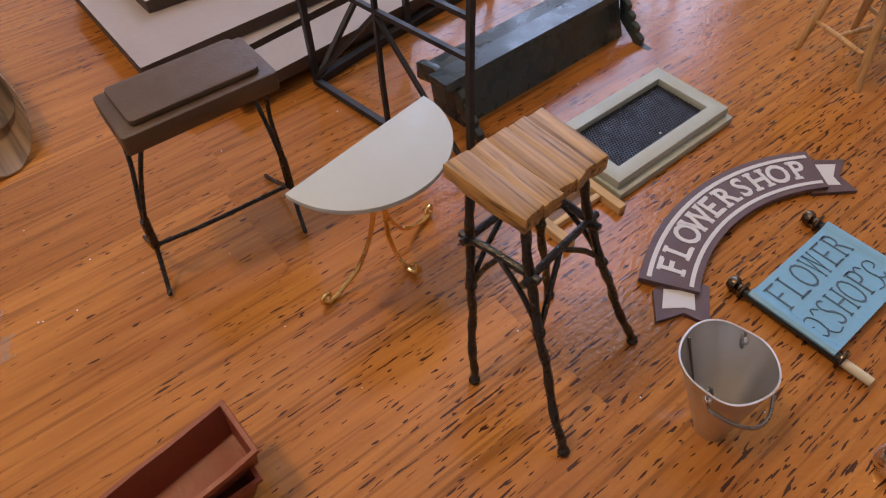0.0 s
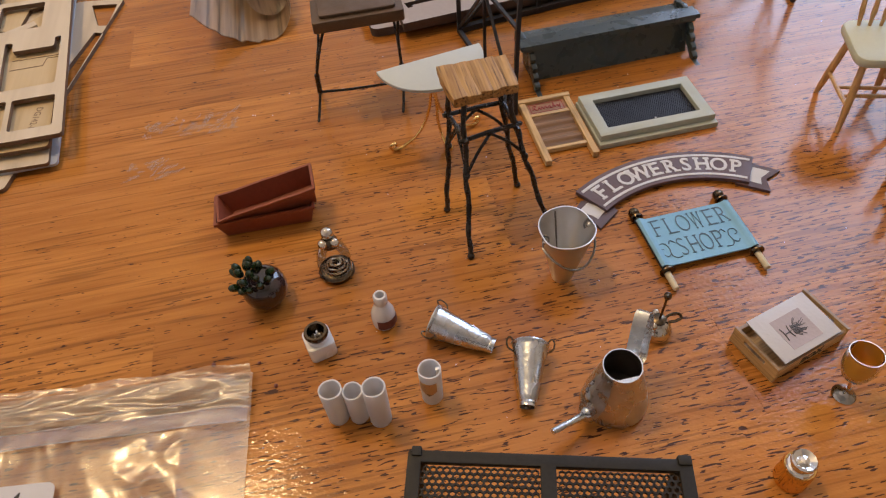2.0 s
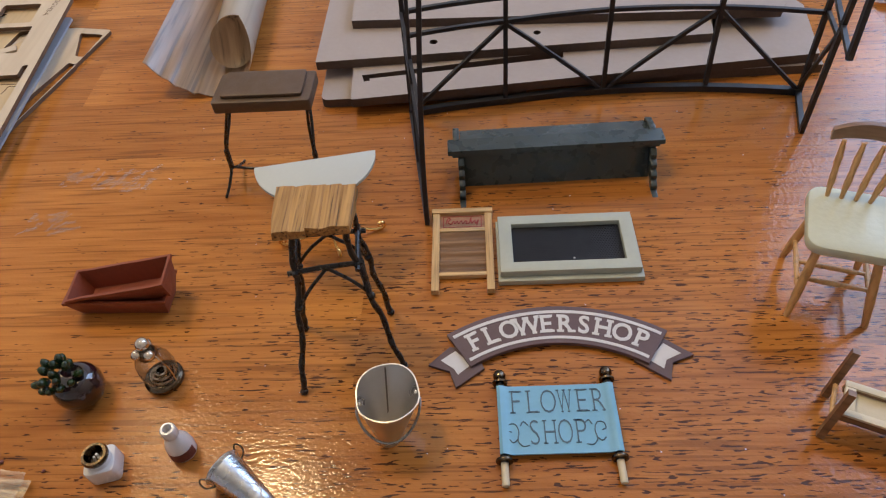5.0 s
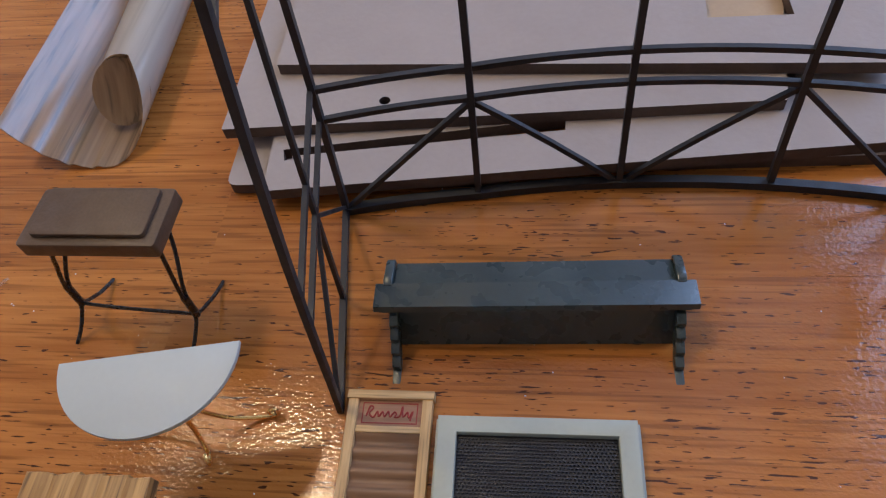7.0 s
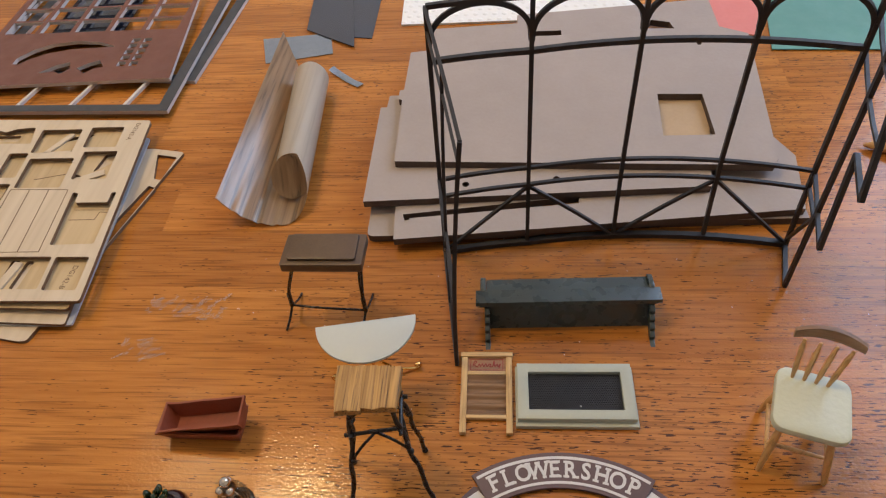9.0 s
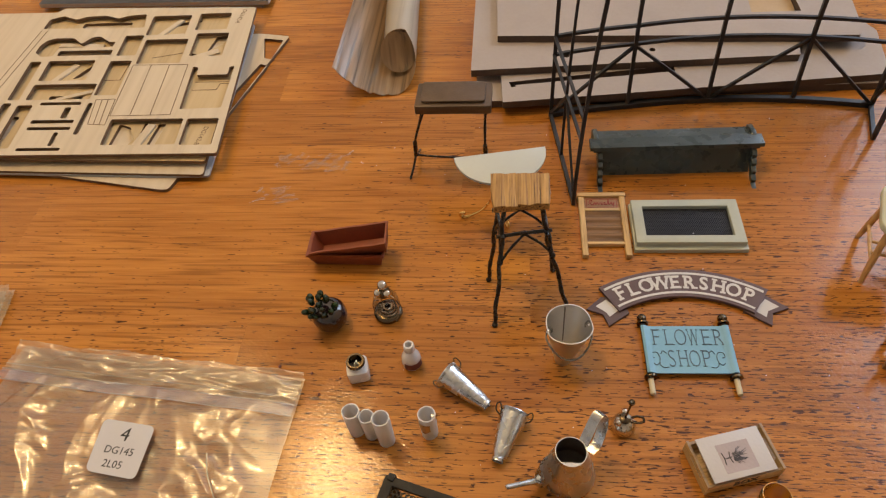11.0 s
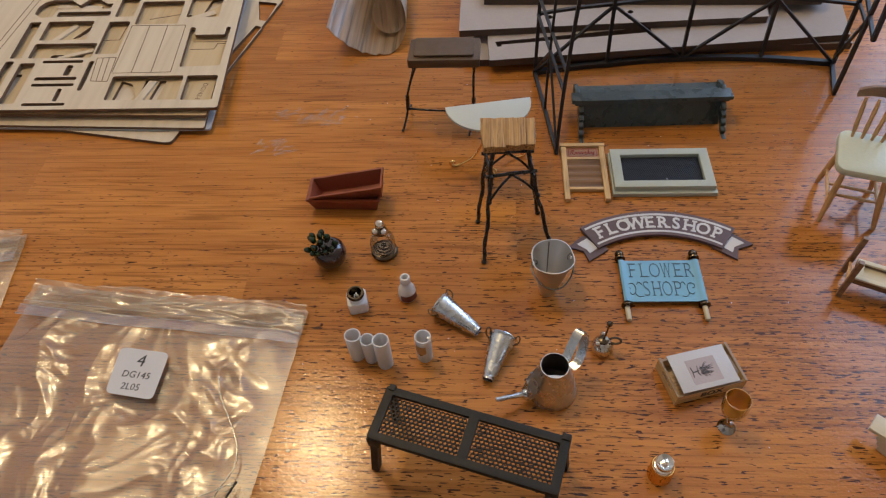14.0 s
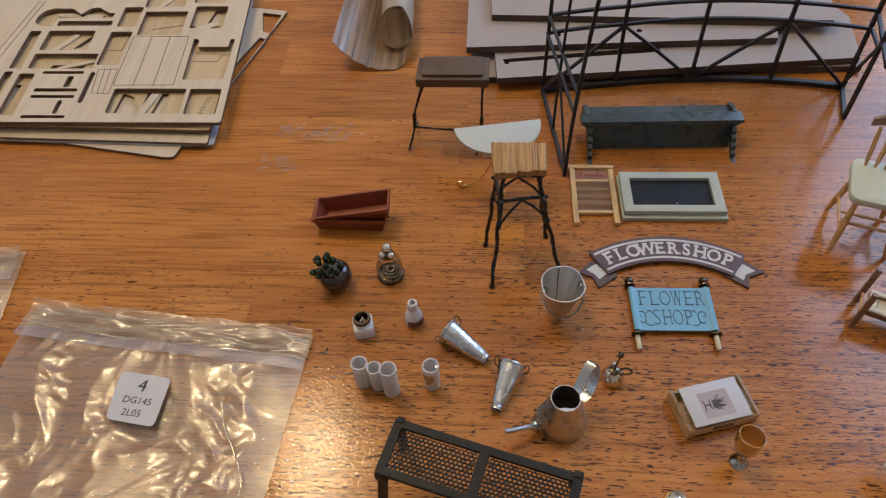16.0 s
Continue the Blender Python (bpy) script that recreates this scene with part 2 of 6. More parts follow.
def table_wood():
    """Varnished orange-brown wood with short dark pores along its grain."""
    n = Nodes("varnished_table_wood")
    info = n.add("ShaderNodeObjectInfo")
    mul = n.add("ShaderNodeMath")
    mul.operation, mul.inputs[1].default_value = "MULTIPLY", 7.0
    n.link(info.outputs["Random"], mul.inputs[0])
    shift = n.add("ShaderNodeVectorMath")
    shift.operation = "ADD"
    n.link(n.coord, shift.inputs[0])
    n.link(mul.outputs[0], shift.inputs[1])
    p = shift.outputs[0]
    wide = n.noise(1.0, 3.0, (5, 30, 30), p)
    fine = n.noise(1.0, 4.0, (22, 420, 420), p, 0.6)
    col = n.mix(0.5, n.ramp(wide, [(0.28, (0.35, 0.125, 0.022)), (0.72, (0.57, 0.238, 0.050))]), n.ramp(fine, [(0.3, (0.31, 0.103, 0.018)), (0.7, (0.615, 0.258, 0.055))]))
    tint = n.ramp(info.outputs["Random"], [(0.0, (0.84, 0.80, 0.76)), (0.5, (1.0, 0.98, 0.95)), (1.0, (1.08, 1.09, 1.08))])
    col = n.mix(1.0, col, tint, "MULTIPLY")
    # Pores: short dark dashes, crowded in some zones and sparse in others.
    zone = n.ramp(n.noise(1.0, 2.0, (5, 11, 11), p), [(0.30, (0.012,)), (0.62, (0.076,))])

    where = n.add("ShaderNodeSeparateXYZ")
    n.link(n.add("ShaderNodeNewGeometry").outputs["Position"], where.inputs[0])
    drift = n.add("ShaderNodeMapRange")
    for k, v in (("From Min", 0.0), ("From Max", 0.22), ("To Min", -0.030), ("To Max", 0.018)):
        drift.inputs[k].default_value = v
    n.link(where.outputs[0], drift.inputs["Value"])
    depth = n.add("ShaderNodeMapRange")
    for k, v in (("From Min", 0.06), ("From Max", 0.22), ("To Min", 0.004), ("To Max", -0.062)):
        depth.inputs[k].default_value = v
    n.link(where.outputs[1], depth.inputs["Value"])
    both = n.add("ShaderNodeMath")
    both.operation = "ADD"
    n.link(drift.outputs[0], both.inputs[0])
    n.link(depth.outputs[0], both.inputs[1])
    crowd = n.add("ShaderNodeMath")
    crowd.operation = "ADD"
    n.link(zone, crowd.inputs[0])
    n.link(both.outputs[0], crowd.inputs[1])

    def dashes(along, across, low, high, seed, thick=None):
        mp = n.add("ShaderNodeVectorMath")
        mp.operation, mp.inputs[1].default_value = "ADD", (seed, seed * 0.37, 0)
        n.link(p, mp.inputs[0])
        up = n.add("ShaderNodeMath")
        up.operation = "ADD"
        n.link(n.noise(1.0, 0.6, (along, across, across), mp.outputs[0]), up.inputs[0])
        n.link(thick or crowd.outputs[0], up.inputs[1])
        return n.ramp(up.outputs[0], [(low, (0.0,)), (high, (1.0,))])

    pore = n.mix(1.0, dashes(240, 1350, 0.705, 0.721, 0.0), dashes(130, 1150, 0.746, 0.762, 3.1), "LIGHTEN")
    hair = dashes(28, 900, 0.600, 0.700, 6.7, zone)
    col = n.mix(n.mix(1.0, hair, (0.50, 0.50, 0.50), "MULTIPLY"), col, (0.15, 0.052, 0.012))
    n.link(n.mix(pore, col, (0.066, 0.023, 0.009)), n.bsdf.inputs["Base Color"])
    smear = n.noise(9.0, 4.0, (1, 1.6, 1))
    n.link(n.ramp(smear, [(0.3, (0.065,)), (0.7, (0.13,))]), n.bsdf.inputs["Roughness"])
    n.set(Specular_IOR_Level=0.34)
    # The varnish sinks into the pores and has a pebbled skin.
    skin = n.bump(n.noise(620.0, 2.0, (1, 1.5, 1)), 0.00024, 0.42)
    inv = n.add("ShaderNodeInvert")
    n.link(pore, inv.inputs["Color"])
    n.bump(inv.outputs[0], 0.00008, 0.35, skin)
    return n.m


def clear_film(name, haze=0.08, rough=0.07, gloss=1.0, tint=(0.95, 0.95, 0.95), milky=(0.85, 0.85, 0.88), sheen=0.0):
    """Thin clear plastic: see-through with Fresnel gloss and a little milkiness."""
    n = Nodes(name)
    t = n.t
    clear = n.add("ShaderNodeBsdfTransparent")
    clear.inputs[0].default_value = (*tint, 1)
    shine = n.add("ShaderNodeBsdfAnisotropic")
    shine.inputs["Roughness"].default_value = rough
    milk = n.add("ShaderNodeBsdfDiffuse")
    milk.inputs[0].default_value = (*milky, 1)
    fres = n.add("ShaderNodeFresnel", IOR=1.5)
    mul = n.add("ShaderNodeMath")
    mul.operation, mul.inputs[1].default_value, mul.use_clamp = "MULTIPLY", 1.7 * gloss, True
    n.link(fres.outputs[0], mul.inputs[0])
    m1, m2 = n.add("ShaderNodeMixShader"), n.add("ShaderNodeMixShader")
    if sheen:
        wide, m0 = n.add("ShaderNodeBsdfAnisotropic"), n.add("ShaderNodeMixShader")
        wide.inputs["Roughness"].default_value, m0.inputs[0].default_value = 0.38, sheen
        n.link(clear.outputs[0], m0.inputs[1])
        n.link(wide.outputs[0], m0.inputs[2])
        clear = m0
    m1.inputs[0].default_value = haze
    n.link(clear.outputs[0], m1.inputs[1])
    n.link(milk.outputs[0], m1.inputs[2])
    n.link(mul.outputs[0], m2.inputs[0])
    n.link(m1.outputs[0], m2.inputs[1])
    n.link(shine.outputs[0], m2.inputs[2])
    n.link(m2.outputs[0], t.nodes["Material Output"].inputs["Surface"])
    return n.m


M_TABLE = table_wood()
M_WALL = surface("painted_plaster", (0.84, 0.82, 0.79), 0.85, vary=0.05, grain=60, relief=0.0004)
M_FLOOR = wood("dark_floorboards", (0.10, 0.055, 0.03), (0.18, 0.10, 0.055), 60, 4, 0.45)
M_TRIM = surface("white_gloss_paint", (0.8, 0.8, 0.78), 0.35, vary=0.03, grain=80)
M_BLACK = surface("black_satin_plastic", (0.024, 0.025, 0.031), 0.46, vary=0.3, grain=500, relief=0.00002, Specular_IOR_Level=0.38)
M_IRON = surface("black_painted_metal", (0.026, 0.023, 0.019), 0.55, vary=0.3, grain=500, relief=0.00002, Specular_IOR_Level=0.22)
M_WIRE = surface("black_enamelled_wire", (0.012, 0.011, 0.011), 0.28, vary=0.3, grain=700, relief=0.0002)
M_BENCH = surface("brown_leather_paint", (0.098, 0.058, 0.033), 0.48, vary=0.25, grain=500, relief=0.00008)
M_WHITE = surface("white_card", (0.52, 0.565, 0.56), 0.5, vary=0.03, grain=300, relief=0.00002)
M_BRASS = surface("bent_brass_wire", (0.80, 0.55, 0.20), 0.2, 1.0, vary=0.12, grain=500, relief=0.00005)
M_YELLOW = surface("yellow_plastic_sleeve", (0.62, 0.42, 0.06), 0.4, vary=0.08)
M_SHELF = surface("dark_grey_green_paint", (0.034, 0.050, 0.054), 0.30, vary=0.25, grain=350, relief=0.00006, Specular_IOR_Level=0.6)
M_GREY = surface("pale_grey_green_paint", (0.43, 0.465, 0.41), 0.5, vary=0.06, grain=300, relief=0.00004)
M_PINE = wood("pale_basswood_strip", (0.50, 0.32, 0.13), (0.78, 0.58, 0.32), 1500, 70, 0.55, "y")
M_PINEX = wood("pale_basswood_crosspiece", (0.50, 0.32, 0.13), (0.78, 0.58, 0.32), 1500, 70, 0.55, "x")
M_TURNED = wood("turned_birch", (0.55, 0.34, 0.14), (0.76, 0.53, 0.27), 900, 60, 0.45, "z")
M_WALNUT = wood("brown_printed_wood", (0.17, 0.090, 0.045), (0.36, 0.215, 0.115), 700, 50, 0.5, "x")
M_NAMEWOOD = wood("pale_red_brown_wood", (0.36, 0.19, 0.11), (0.52, 0.31, 0.20), 700, 50, 0.5, "x")
M_CREST = wood("brown_crest_wood", (0.31, 0.215, 0.135), (0.46, 0.34, 0.235), 900, 60, 0.5, "x")
M_STOOL = wood("striped_wood_print", (0.22, 0.118, 0.042), (0.74, 0.53, 0.25), 1150, 36, 0.5, "y", 0.00012, 0.75)
M_MINT = surface("mint_painted_seat", (0.57, 0.60, 0.485), 0.55, vary=0.06, grain=260, relief=0.00012)
M_TERRA = surface("red_brown_plastic", (0.25, 0.056, 0.024), 0.48, vary=0.2, grain=250, relief=0.00012)
M_BEAD = surface("dark_green_glass_beads", (0.010, 0.030, 0.007), 0.14, vary=0.4, grain=600, relief=0, coat=0.15)
M_POT = surface("dark_purple_glass", (0.020, 0.006, 0.008), 0.06, vary=0.4, grain=300, relief=0, coat=1.0)
M_BRONZE = surface("dark_antique_bronze", (0.12, 0.09, 0.06), 0.20, 1.0, vary=0.35, grain=500, relief=0.0001)
M_GUN = surface("tarnished_chrome", (0.66, 0.60, 0.52), 0.08, 1.0, vary=0.2, grain=400, relief=0.00003)
M_TIN = surface("crinkled_tin_foil", (0.62, 0.65, 0.68), 0.26, 1.0, vary=0.16, grain=420, relief=0.00010)
M_STEEL = surface("smooth_tin_plate", (0.58, 0.55, 0.51), 0.28, 0.84, vary=0.12, grain=260, relief=0.00010)
M_PAIL = surface("dull_galvanised_sheet", (0.64, 0.61, 0.57), 0.38, 0.93, vary=0.05, grain=240, relief=0.00003)
M_CHROME = surface("bright_chrome", (0.82, 0.80, 0.76), 0.07, 1.0, vary=0.05, grain=300, relief=0)
M_GOLD = surface("polished_gold", (0.80, 0.50, 0.16), 0.14, 1.0, vary=0.1, grain=300, relief=0.00003)
M_CHINA = surface("white_glazed_china", (0.74, 0.73, 0.74), 0.22, vary=0.04, grain=300, relief=0, coat=0.4)
M_LABEL = surface("brown_red_paper_label", (0.16, 0.045, 0.035), 0.6, vary=0.2)
M_PAPER = surface("white_paper_tube", (0.78, 0.77, 0.76), 0.62, vary=0.04, grain=300, relief=0.00004)
M_FOILTAPE = surface("tan_gold_foil", (0.52, 0.36, 0.17), 0.35, 0.5, vary=0.15)
M_BLUE = surface("sky_blue_card", (0.19, 0.43, 0.62), 0.5, vary=0.06, grain=260, relief=0.00004)
M_PENCIL = surface("grey_pencil_line", (0.10, 0.09, 0.095), 0.6, vary=0.1)
M_INK = surface("dark_blue_ink", (0.075, 0.13, 0.19), 0.5, vary=0.1)
M_MAUVE = surface("mauve_brown_card", (0.115, 0.070, 0.075), 0.55, vary=0.12, grain=260)
M_PRINT = surface("white_printed_ink", (0.62, 0.61, 0.62), 0.55, vary=0.04)
M_REDINK = surface("red_ink", (0.30, 0.035, 0.028), 0.6, vary=0.15)
M_MDF = surface("grey_brown_fibreboard", (0.355, 0.305, 0.285), 0.7, vary=0.06, grain=200, relief=0.00008)
# Tan that holds the lamp's warm light on a fibreboard panel.
M_LITBOARD = surface("tan_lit_board", (0.46, 0.33, 0.20), 0.7, vary=0.08, grain=200, relief=0.00008)
M_BURNT = surface("scorched_fibreboard_edge", (0.085, 0.055, 0.042), 0.75, vary=0.3, grain=300)
M_PLY = wood("pale_laser_cut_plywood", (0.53, 0.43, 0.31), (0.62, 0.525, 0.40), 260, 14, 0.6, "y", 0.00003, 0.08)
M_PLYTAN = wood("tan_laser_cut_plywood", (0.45, 0.325, 0.175), (0.60, 0.47, 0.29), 240, 12, 0.6, "y", 0.00003, 0.15)
M_PLYEDGE = surface("toasted_plywood_edge", (0.15, 0.085, 0.045), 0.7, vary=0.25)
M_ENGRAVE = surface("engraved_brown_line", (0.16, 0.10, 0.06), 0.8, vary=0.2)
M_GREYCARD = surface("blue_grey_plastic_sheet", (0.36, 0.38, 0.42), 0.45, vary=0.06)
M_BROWN = surface("red_brown_painted_board", (0.155, 0.060, 0.042), 0.5, vary=0.12, grain=160)
M_LIP = surface("pale_cut_edge", (0.55, 0.50, 0.47), 0.6, vary=0.1)
M_SLATE = surface("slate_grey_painted_board", (0.045, 0.048, 0.056), 0.5, vary=0.12, grain=160)
M_MESH = surface("satin_black_mesh", (0.017, 0.018, 0.025), 0.50, vary=0.2, grain=500, relief=0)
M_GLASSDARK = surface("dark_blue_acetate", (0.02, 0.026, 0.045), 0.12, vary=0.2, relief=0, coat=0.6)
M_MIRROR = surface("mirror_acetate", (0.33, 0.38, 0.44), 0.16, 0.8, vary=0.15, grain=120, relief=0.0002)
M_PINK = surface("coral_paper", (0.68, 0.22, 0.20), 0.7, vary=0.05, grain=150)
M_TEAL = surface("sea_green_paper", (0.115, 0.30, 0.27), 0.7, vary=0.06, grain=150)
M_FOAM = surface("white_lace_paper", (0.82, 0.83, 0.84), 0.7, vary=0.03, grain=150)
M_STICKER = surface("white_sticker_paper", (0.56, 0.54, 0.55), 0.5, vary=0.02)
M_TYPE = surface("black_print", (0.02, 0.02, 0.022), 0.6, vary=0.1)
M_SKETCH = surface("grey_printed_square", (0.44, 0.37, 0.38), 0.6, vary=0.08)
M_CREAM = surface("cream_board", (0.64, 0.57, 0.42), 0.55, vary=0.05)
M_SILVERWIRE = surface("silver_wire", (0.32, 0.31, 0.30), 0.30, 1.0, vary=0.1)
M_BRISTLE = surface("tan_bristles", (0.48, 0.28, 0.11), 0.6, vary=0.3, grain=900, stretch=(0.2, 4, 4))
# Clear film; its golden tint and milk paint the lamps' reflections.
M_FILM = clear_film("clear_crinkled_film", 0.10, 0.15, 0.50, (0.985, 0.955, 0.87), (0.74, 0.58, 0.34), 0.20)
M_ZIP = clear_film("milky_zip_strip", 0.19, 0.30, 0.45, (0.96, 0.96, 0.97), (0.74, 0.74, 0.90))
M_DOME = clear_film("thin_clear_glass", 0.0, 0.02, 0.35, (0.995, 0.995, 0.99))
M_AMBER = clear_film("amber_clear_resin", 0.62, 0.08, 2.0, (1.0, 0.58, 0.14), (0.80, 0.37, 0.04))
M_PANE = clear_film("window_glass", 0.0, 0.01, 0.5)

M_SCUFF = clear_film("dried_glue_smear", 0.065, 0.5, 0.0, (0.98, 0.98, 0.98), (0.75, 0.72, 0.72))
# Dark tin: the shade in the can and vase ends is in this colour.
M_DARKTIN = surface("dull_shaded_tin", (0.20, 0.17, 0.145), 0.4, 0.8, vary=0.15, grain=200)


def let_through(mat, share, colour):
    """A thin sheet through which some light passes."""
    t = mat.node_tree
    thin, both = t.nodes.new("ShaderNodeBsdfTranslucent"), t.nodes.new("ShaderNodeMixShader")
    thin.inputs[0].default_value, both.inputs[0].default_value = (*colour, 1), share
    t.links.new(t.nodes["Principled BSDF"].outputs[0], both.inputs[1])
    t.links.new(thin.outputs[0], both.inputs[2])
    t.links.new(both.outputs[0], t.nodes["Material Output"].inputs["Surface"])

M_AGED = surface("aged_brass", (0.26, 0.20, 0.13), 0.18, 1.0, vary=0.3, grain=500, relief=0.0001)
let_through(M_PAPER, 0.35, (0.9, 0.88, 0.86))
M_DARKCHROME = surface("dark_chrome", (0.40, 0.38, 0.35), 0.07, 1.0, vary=0.1, grain=300, relief=0)

# ---- the room round the table ----
X0, X1, Y0, Y1, Z0, Z1 = -1900.0, 1300.0, -2200.0, 2400.0, -750.0, 2000.0


def structure(name, bm, mat, label, category, kind="structure"):
    ob = new(name, finish(name, bm, mat))
    return tagged(ob, label, category, kind=kind)


structure("floor", box(X0 - 120, X1 + 120, Y0 - 120, Y1 + 120, Z0 - 60, Z0, 0), M_FLOOR, "dark brown wooden floor of the room", "floor")
structure("ceiling", box(X0 - 120, X1 + 120, Y0 - 120, Y1 + 120, Z1, Z1 + 60, 0), M_WALL, "plain pale plaster ceiling of the room", "ceiling")
structure("wall_north", box(X0, X1, Y1, Y1 + 120, Z0, Z1, 0), M_WALL, "plain cream plaster wall beyond the table", "wall")
structure("wall_south", box(X0, X1, Y0 - 120, Y0, Z0, Z1, 0), M_WALL, "plain cream plaster wall of the room", "wall")
structure("wall_west", box(X0 - 120, X0, Y0 - 120, Y1 + 120, Z0, Z1, 0), M_WALL, "plain cream plaster wall of the room", "wall")
east = turned(sheet(rect(Y0 - 120, Y1 + 120, Z0, Z1), [rect(700, 1800, 390, 1900)], 0, 120), Matrix(((0, 0, 1, X1), (1, 0, 0, 0), (0, 1, 0, 0), (0, 0, 0, 1))))
structure("wall_east", east, M_WALL, "cream plaster wall with a wide window opening", "wall")
win = tagged(new("window_1"), "wide white-framed window letting in cool daylight", "window", kind="structure")
frame_bm = box(X1 + 20, X1 + 70, 700, 1800, 390, 430, 3)
for a in ((700, 1800, 1860, 1900), (700, 740, 430, 1860), (1760, 1800, 430, 1860), (1230, 1270, 430, 1860)):
    box(X1 + 20, X1 + 70, *a, 3, frame_bm)
part("window_frame", frame_bm, M_TRIM, win)
for a in ((740, 1230), (1270, 1760)):
    part("pane", box(X1 + 43, X1 + 47, *a, 430, 1860, 0), M_PANE, win).visible_shadow = False

# ---- the table ----
table = thing("table", 250, 320, "varnished orange-brown wooden table with dark pores", "table")
for x in (-640, 640):
    for y in (-600, 600):
        part("leg", box(x - 35, x + 35, y - 35, y + 35, Z0, -60, 4), M_TABLE, table)
part("apron", sheet(rect(-650, 650, -610, 610), [rect(-630, 630, -590, 590)], -110, -28), M_TABLE, table)
part("under_board", box(-690, 690, -650, 650, -28, -22, 1), M_TABLE, table)

# ---- stool with a striped wooden seat ----
stool = thing("bar_stool", 160, 140, "tall stool, striped brown wood seat on crooked black wire legs", "stool")
FEET = {"f": (-13.0, -18.0), "l": (-16.5, 7.5), "r": (20.0, -8.5), "b": (14.0, 13.8)}
TOPS = {"f": (-9.0, 5.0), "l": (-11.2, 17.0), "r": (6.8, 6.2), "b": (6.6, 18.0)}


def on_leg(k, z):
    """The legs stand steep under the seat and splay below the knots."""
    t = 1 - (1 - z / 55.0) ** 1.3
    return Vector((FEET[k][0] * (1 - t) + TOPS[k][0] * t, FEET[k][1] * (1 - t) + TOPS[k][1] * t, z))


rng = random.Random(3)
boards = ((-14.2, -9.2), (-9.0, -4.6), (-4.4, 0.4), (0.6, 5.0), (5.2, 9.6))
for i, (x0, x1) in enumerate(boards):
    slope = 0.09 * (x0 + 14)
    seat = sheet([(x0 + 1.6 - 0.07 * (x0 + 14) * 1.2, 1.5 + slope + rng.uniform(-0.5, 0.5)), (x1 + 1.6 - 0.07 * (x1 + 14) * 1.2, 1.5 + 0.09 * (x1 + 14) + rng.uniform(-0.5, 0.5)), (x1 + 0.1, 12.0), (x1, 19.9 + rng.uniform(-0.4, 0.5)), (x0, 19.8 + rng.uniform(-0.4, 0.5)), (x0 + 0.2, 12.0)], (), 55.0, 58.5 + rng.uniform(-0.15, 0.15), 0.35)
    bmesh.ops.subdivide_edges(seat, edges=[e for e in seat.edges if e.calc_length() > 4], cuts=2)
    for v in seat.verts:
        v.co += Vector((noise.noise(v.co * 0.45), noise.noise(v.co * 0.35 + Vector((9, 0, 0))), 0.5 * noise.noise(v.co * 0.4))) * 0.4
    part("seat_board", seat, M_STOOL, stool, "striped brown wood seat board with ragged ends")
for k in FEET:
    pts = [on_leg(k, z) + Vector((0.45 * math.sin(z * 0.35 + ord(k)), 0.4 * math.cos(z * 0.31 + ord(k)), 0)) * min(1, z / 8) for z in (0.9, 4, 9, 15, 21, 27, 33, 39, 45, 51, 55)]
    leg = sweep(smooth_line(pts, 3), [0.98 + 0.12 * math.sin(i * 1.9 + ord(k)) for i in range(31)], 10)
    ball(*pts[0], 1.4, leg, 10)
    for z in (28.5, 40.5):
        ball(*on_leg(k, z), 1.4, leg, 10)
    part("leg", leg, M_WIRE, stool)
for a, b in (("f", "r"), ("r", "b"), ("b", "l"), ("l", "f")):
    p, q = on_leg(a, 40.5), on_leg(b, 41.0)
    way = (q - p).normalized()
    part("rung", sweep([p - way * 2.4, p * 0.6 + q * 0.4 + Vector((0, 0, 0.4)), q + way * 2.2], 0.85, 8), M_WIRE, stool)
    mid = (p + q) / 2 + Vector((0, 0, -0.8))
    p, q = on_leg(a, 28.5), on_leg(b, 29.5)
    part("brace", sweep(smooth_line([p, p * 0.6 + mid * 0.4 + Vector((0, 0, 1.4)), mid * 0.8 + p * 0.2 + Vector((0, 0, 0.9)), mid, mid * 0.8 + q * 0.2 + Vector((0, 0, 0.9)), q * 0.6 + mid * 0.4 + Vector((0, 0, 1.4)), q], 4), 0.6, 8), M_WIRE, stool)

# ---- half-round white table ----
half = thing("half_round_table", 148.3, 194.2, "half-round white side table on curled brass wire legs", "table", 9.8)
arc = [(21.5 * math.cos(a), 20.6 * math.sin(a)) for a in (math.pi + math.pi * k / 40 for k in range(41))]
part("tabletop", sheet(arc, (), 37.6, 38.9, 0.15), M_WHITE, half, "half-round white tabletop")
part("sleeve", lathe([(0, 28.5), (1.5, 28.5), (1.5, 37.6), (0, 37.6)], 20, -1, -5), M_YELLOW, half, "yellow sleeve")
for fx, fy in ((-19.8, -3.4), (18.8, -2.6), (1.6, -13.4)):
    d = Vector((fx + 1, fy + 5, 0))
    r, d = d.length, d.normalized()
    s = Vector((-1, -5, 0))
    prof = [(0.6, 34), (0.7, 28), (1.8, 20), (0.22 * r, 12.5), (0.45 * r, 5.5), (0.7 * r, 2.3), (r - 2.5, 0.9), (r, 0.9), (r + 1.4, 2.2), (r + 0.9, 3.8), (r - 0.5, 4.1), (r - 1.1, 3.0), (r - 0.3, 2.2)]
    part("leg", sweep(smooth_line([s + d * u + Vector((0, 0, z)) for u, z in prof], 4), 0.62, 8), M_BRASS, half)

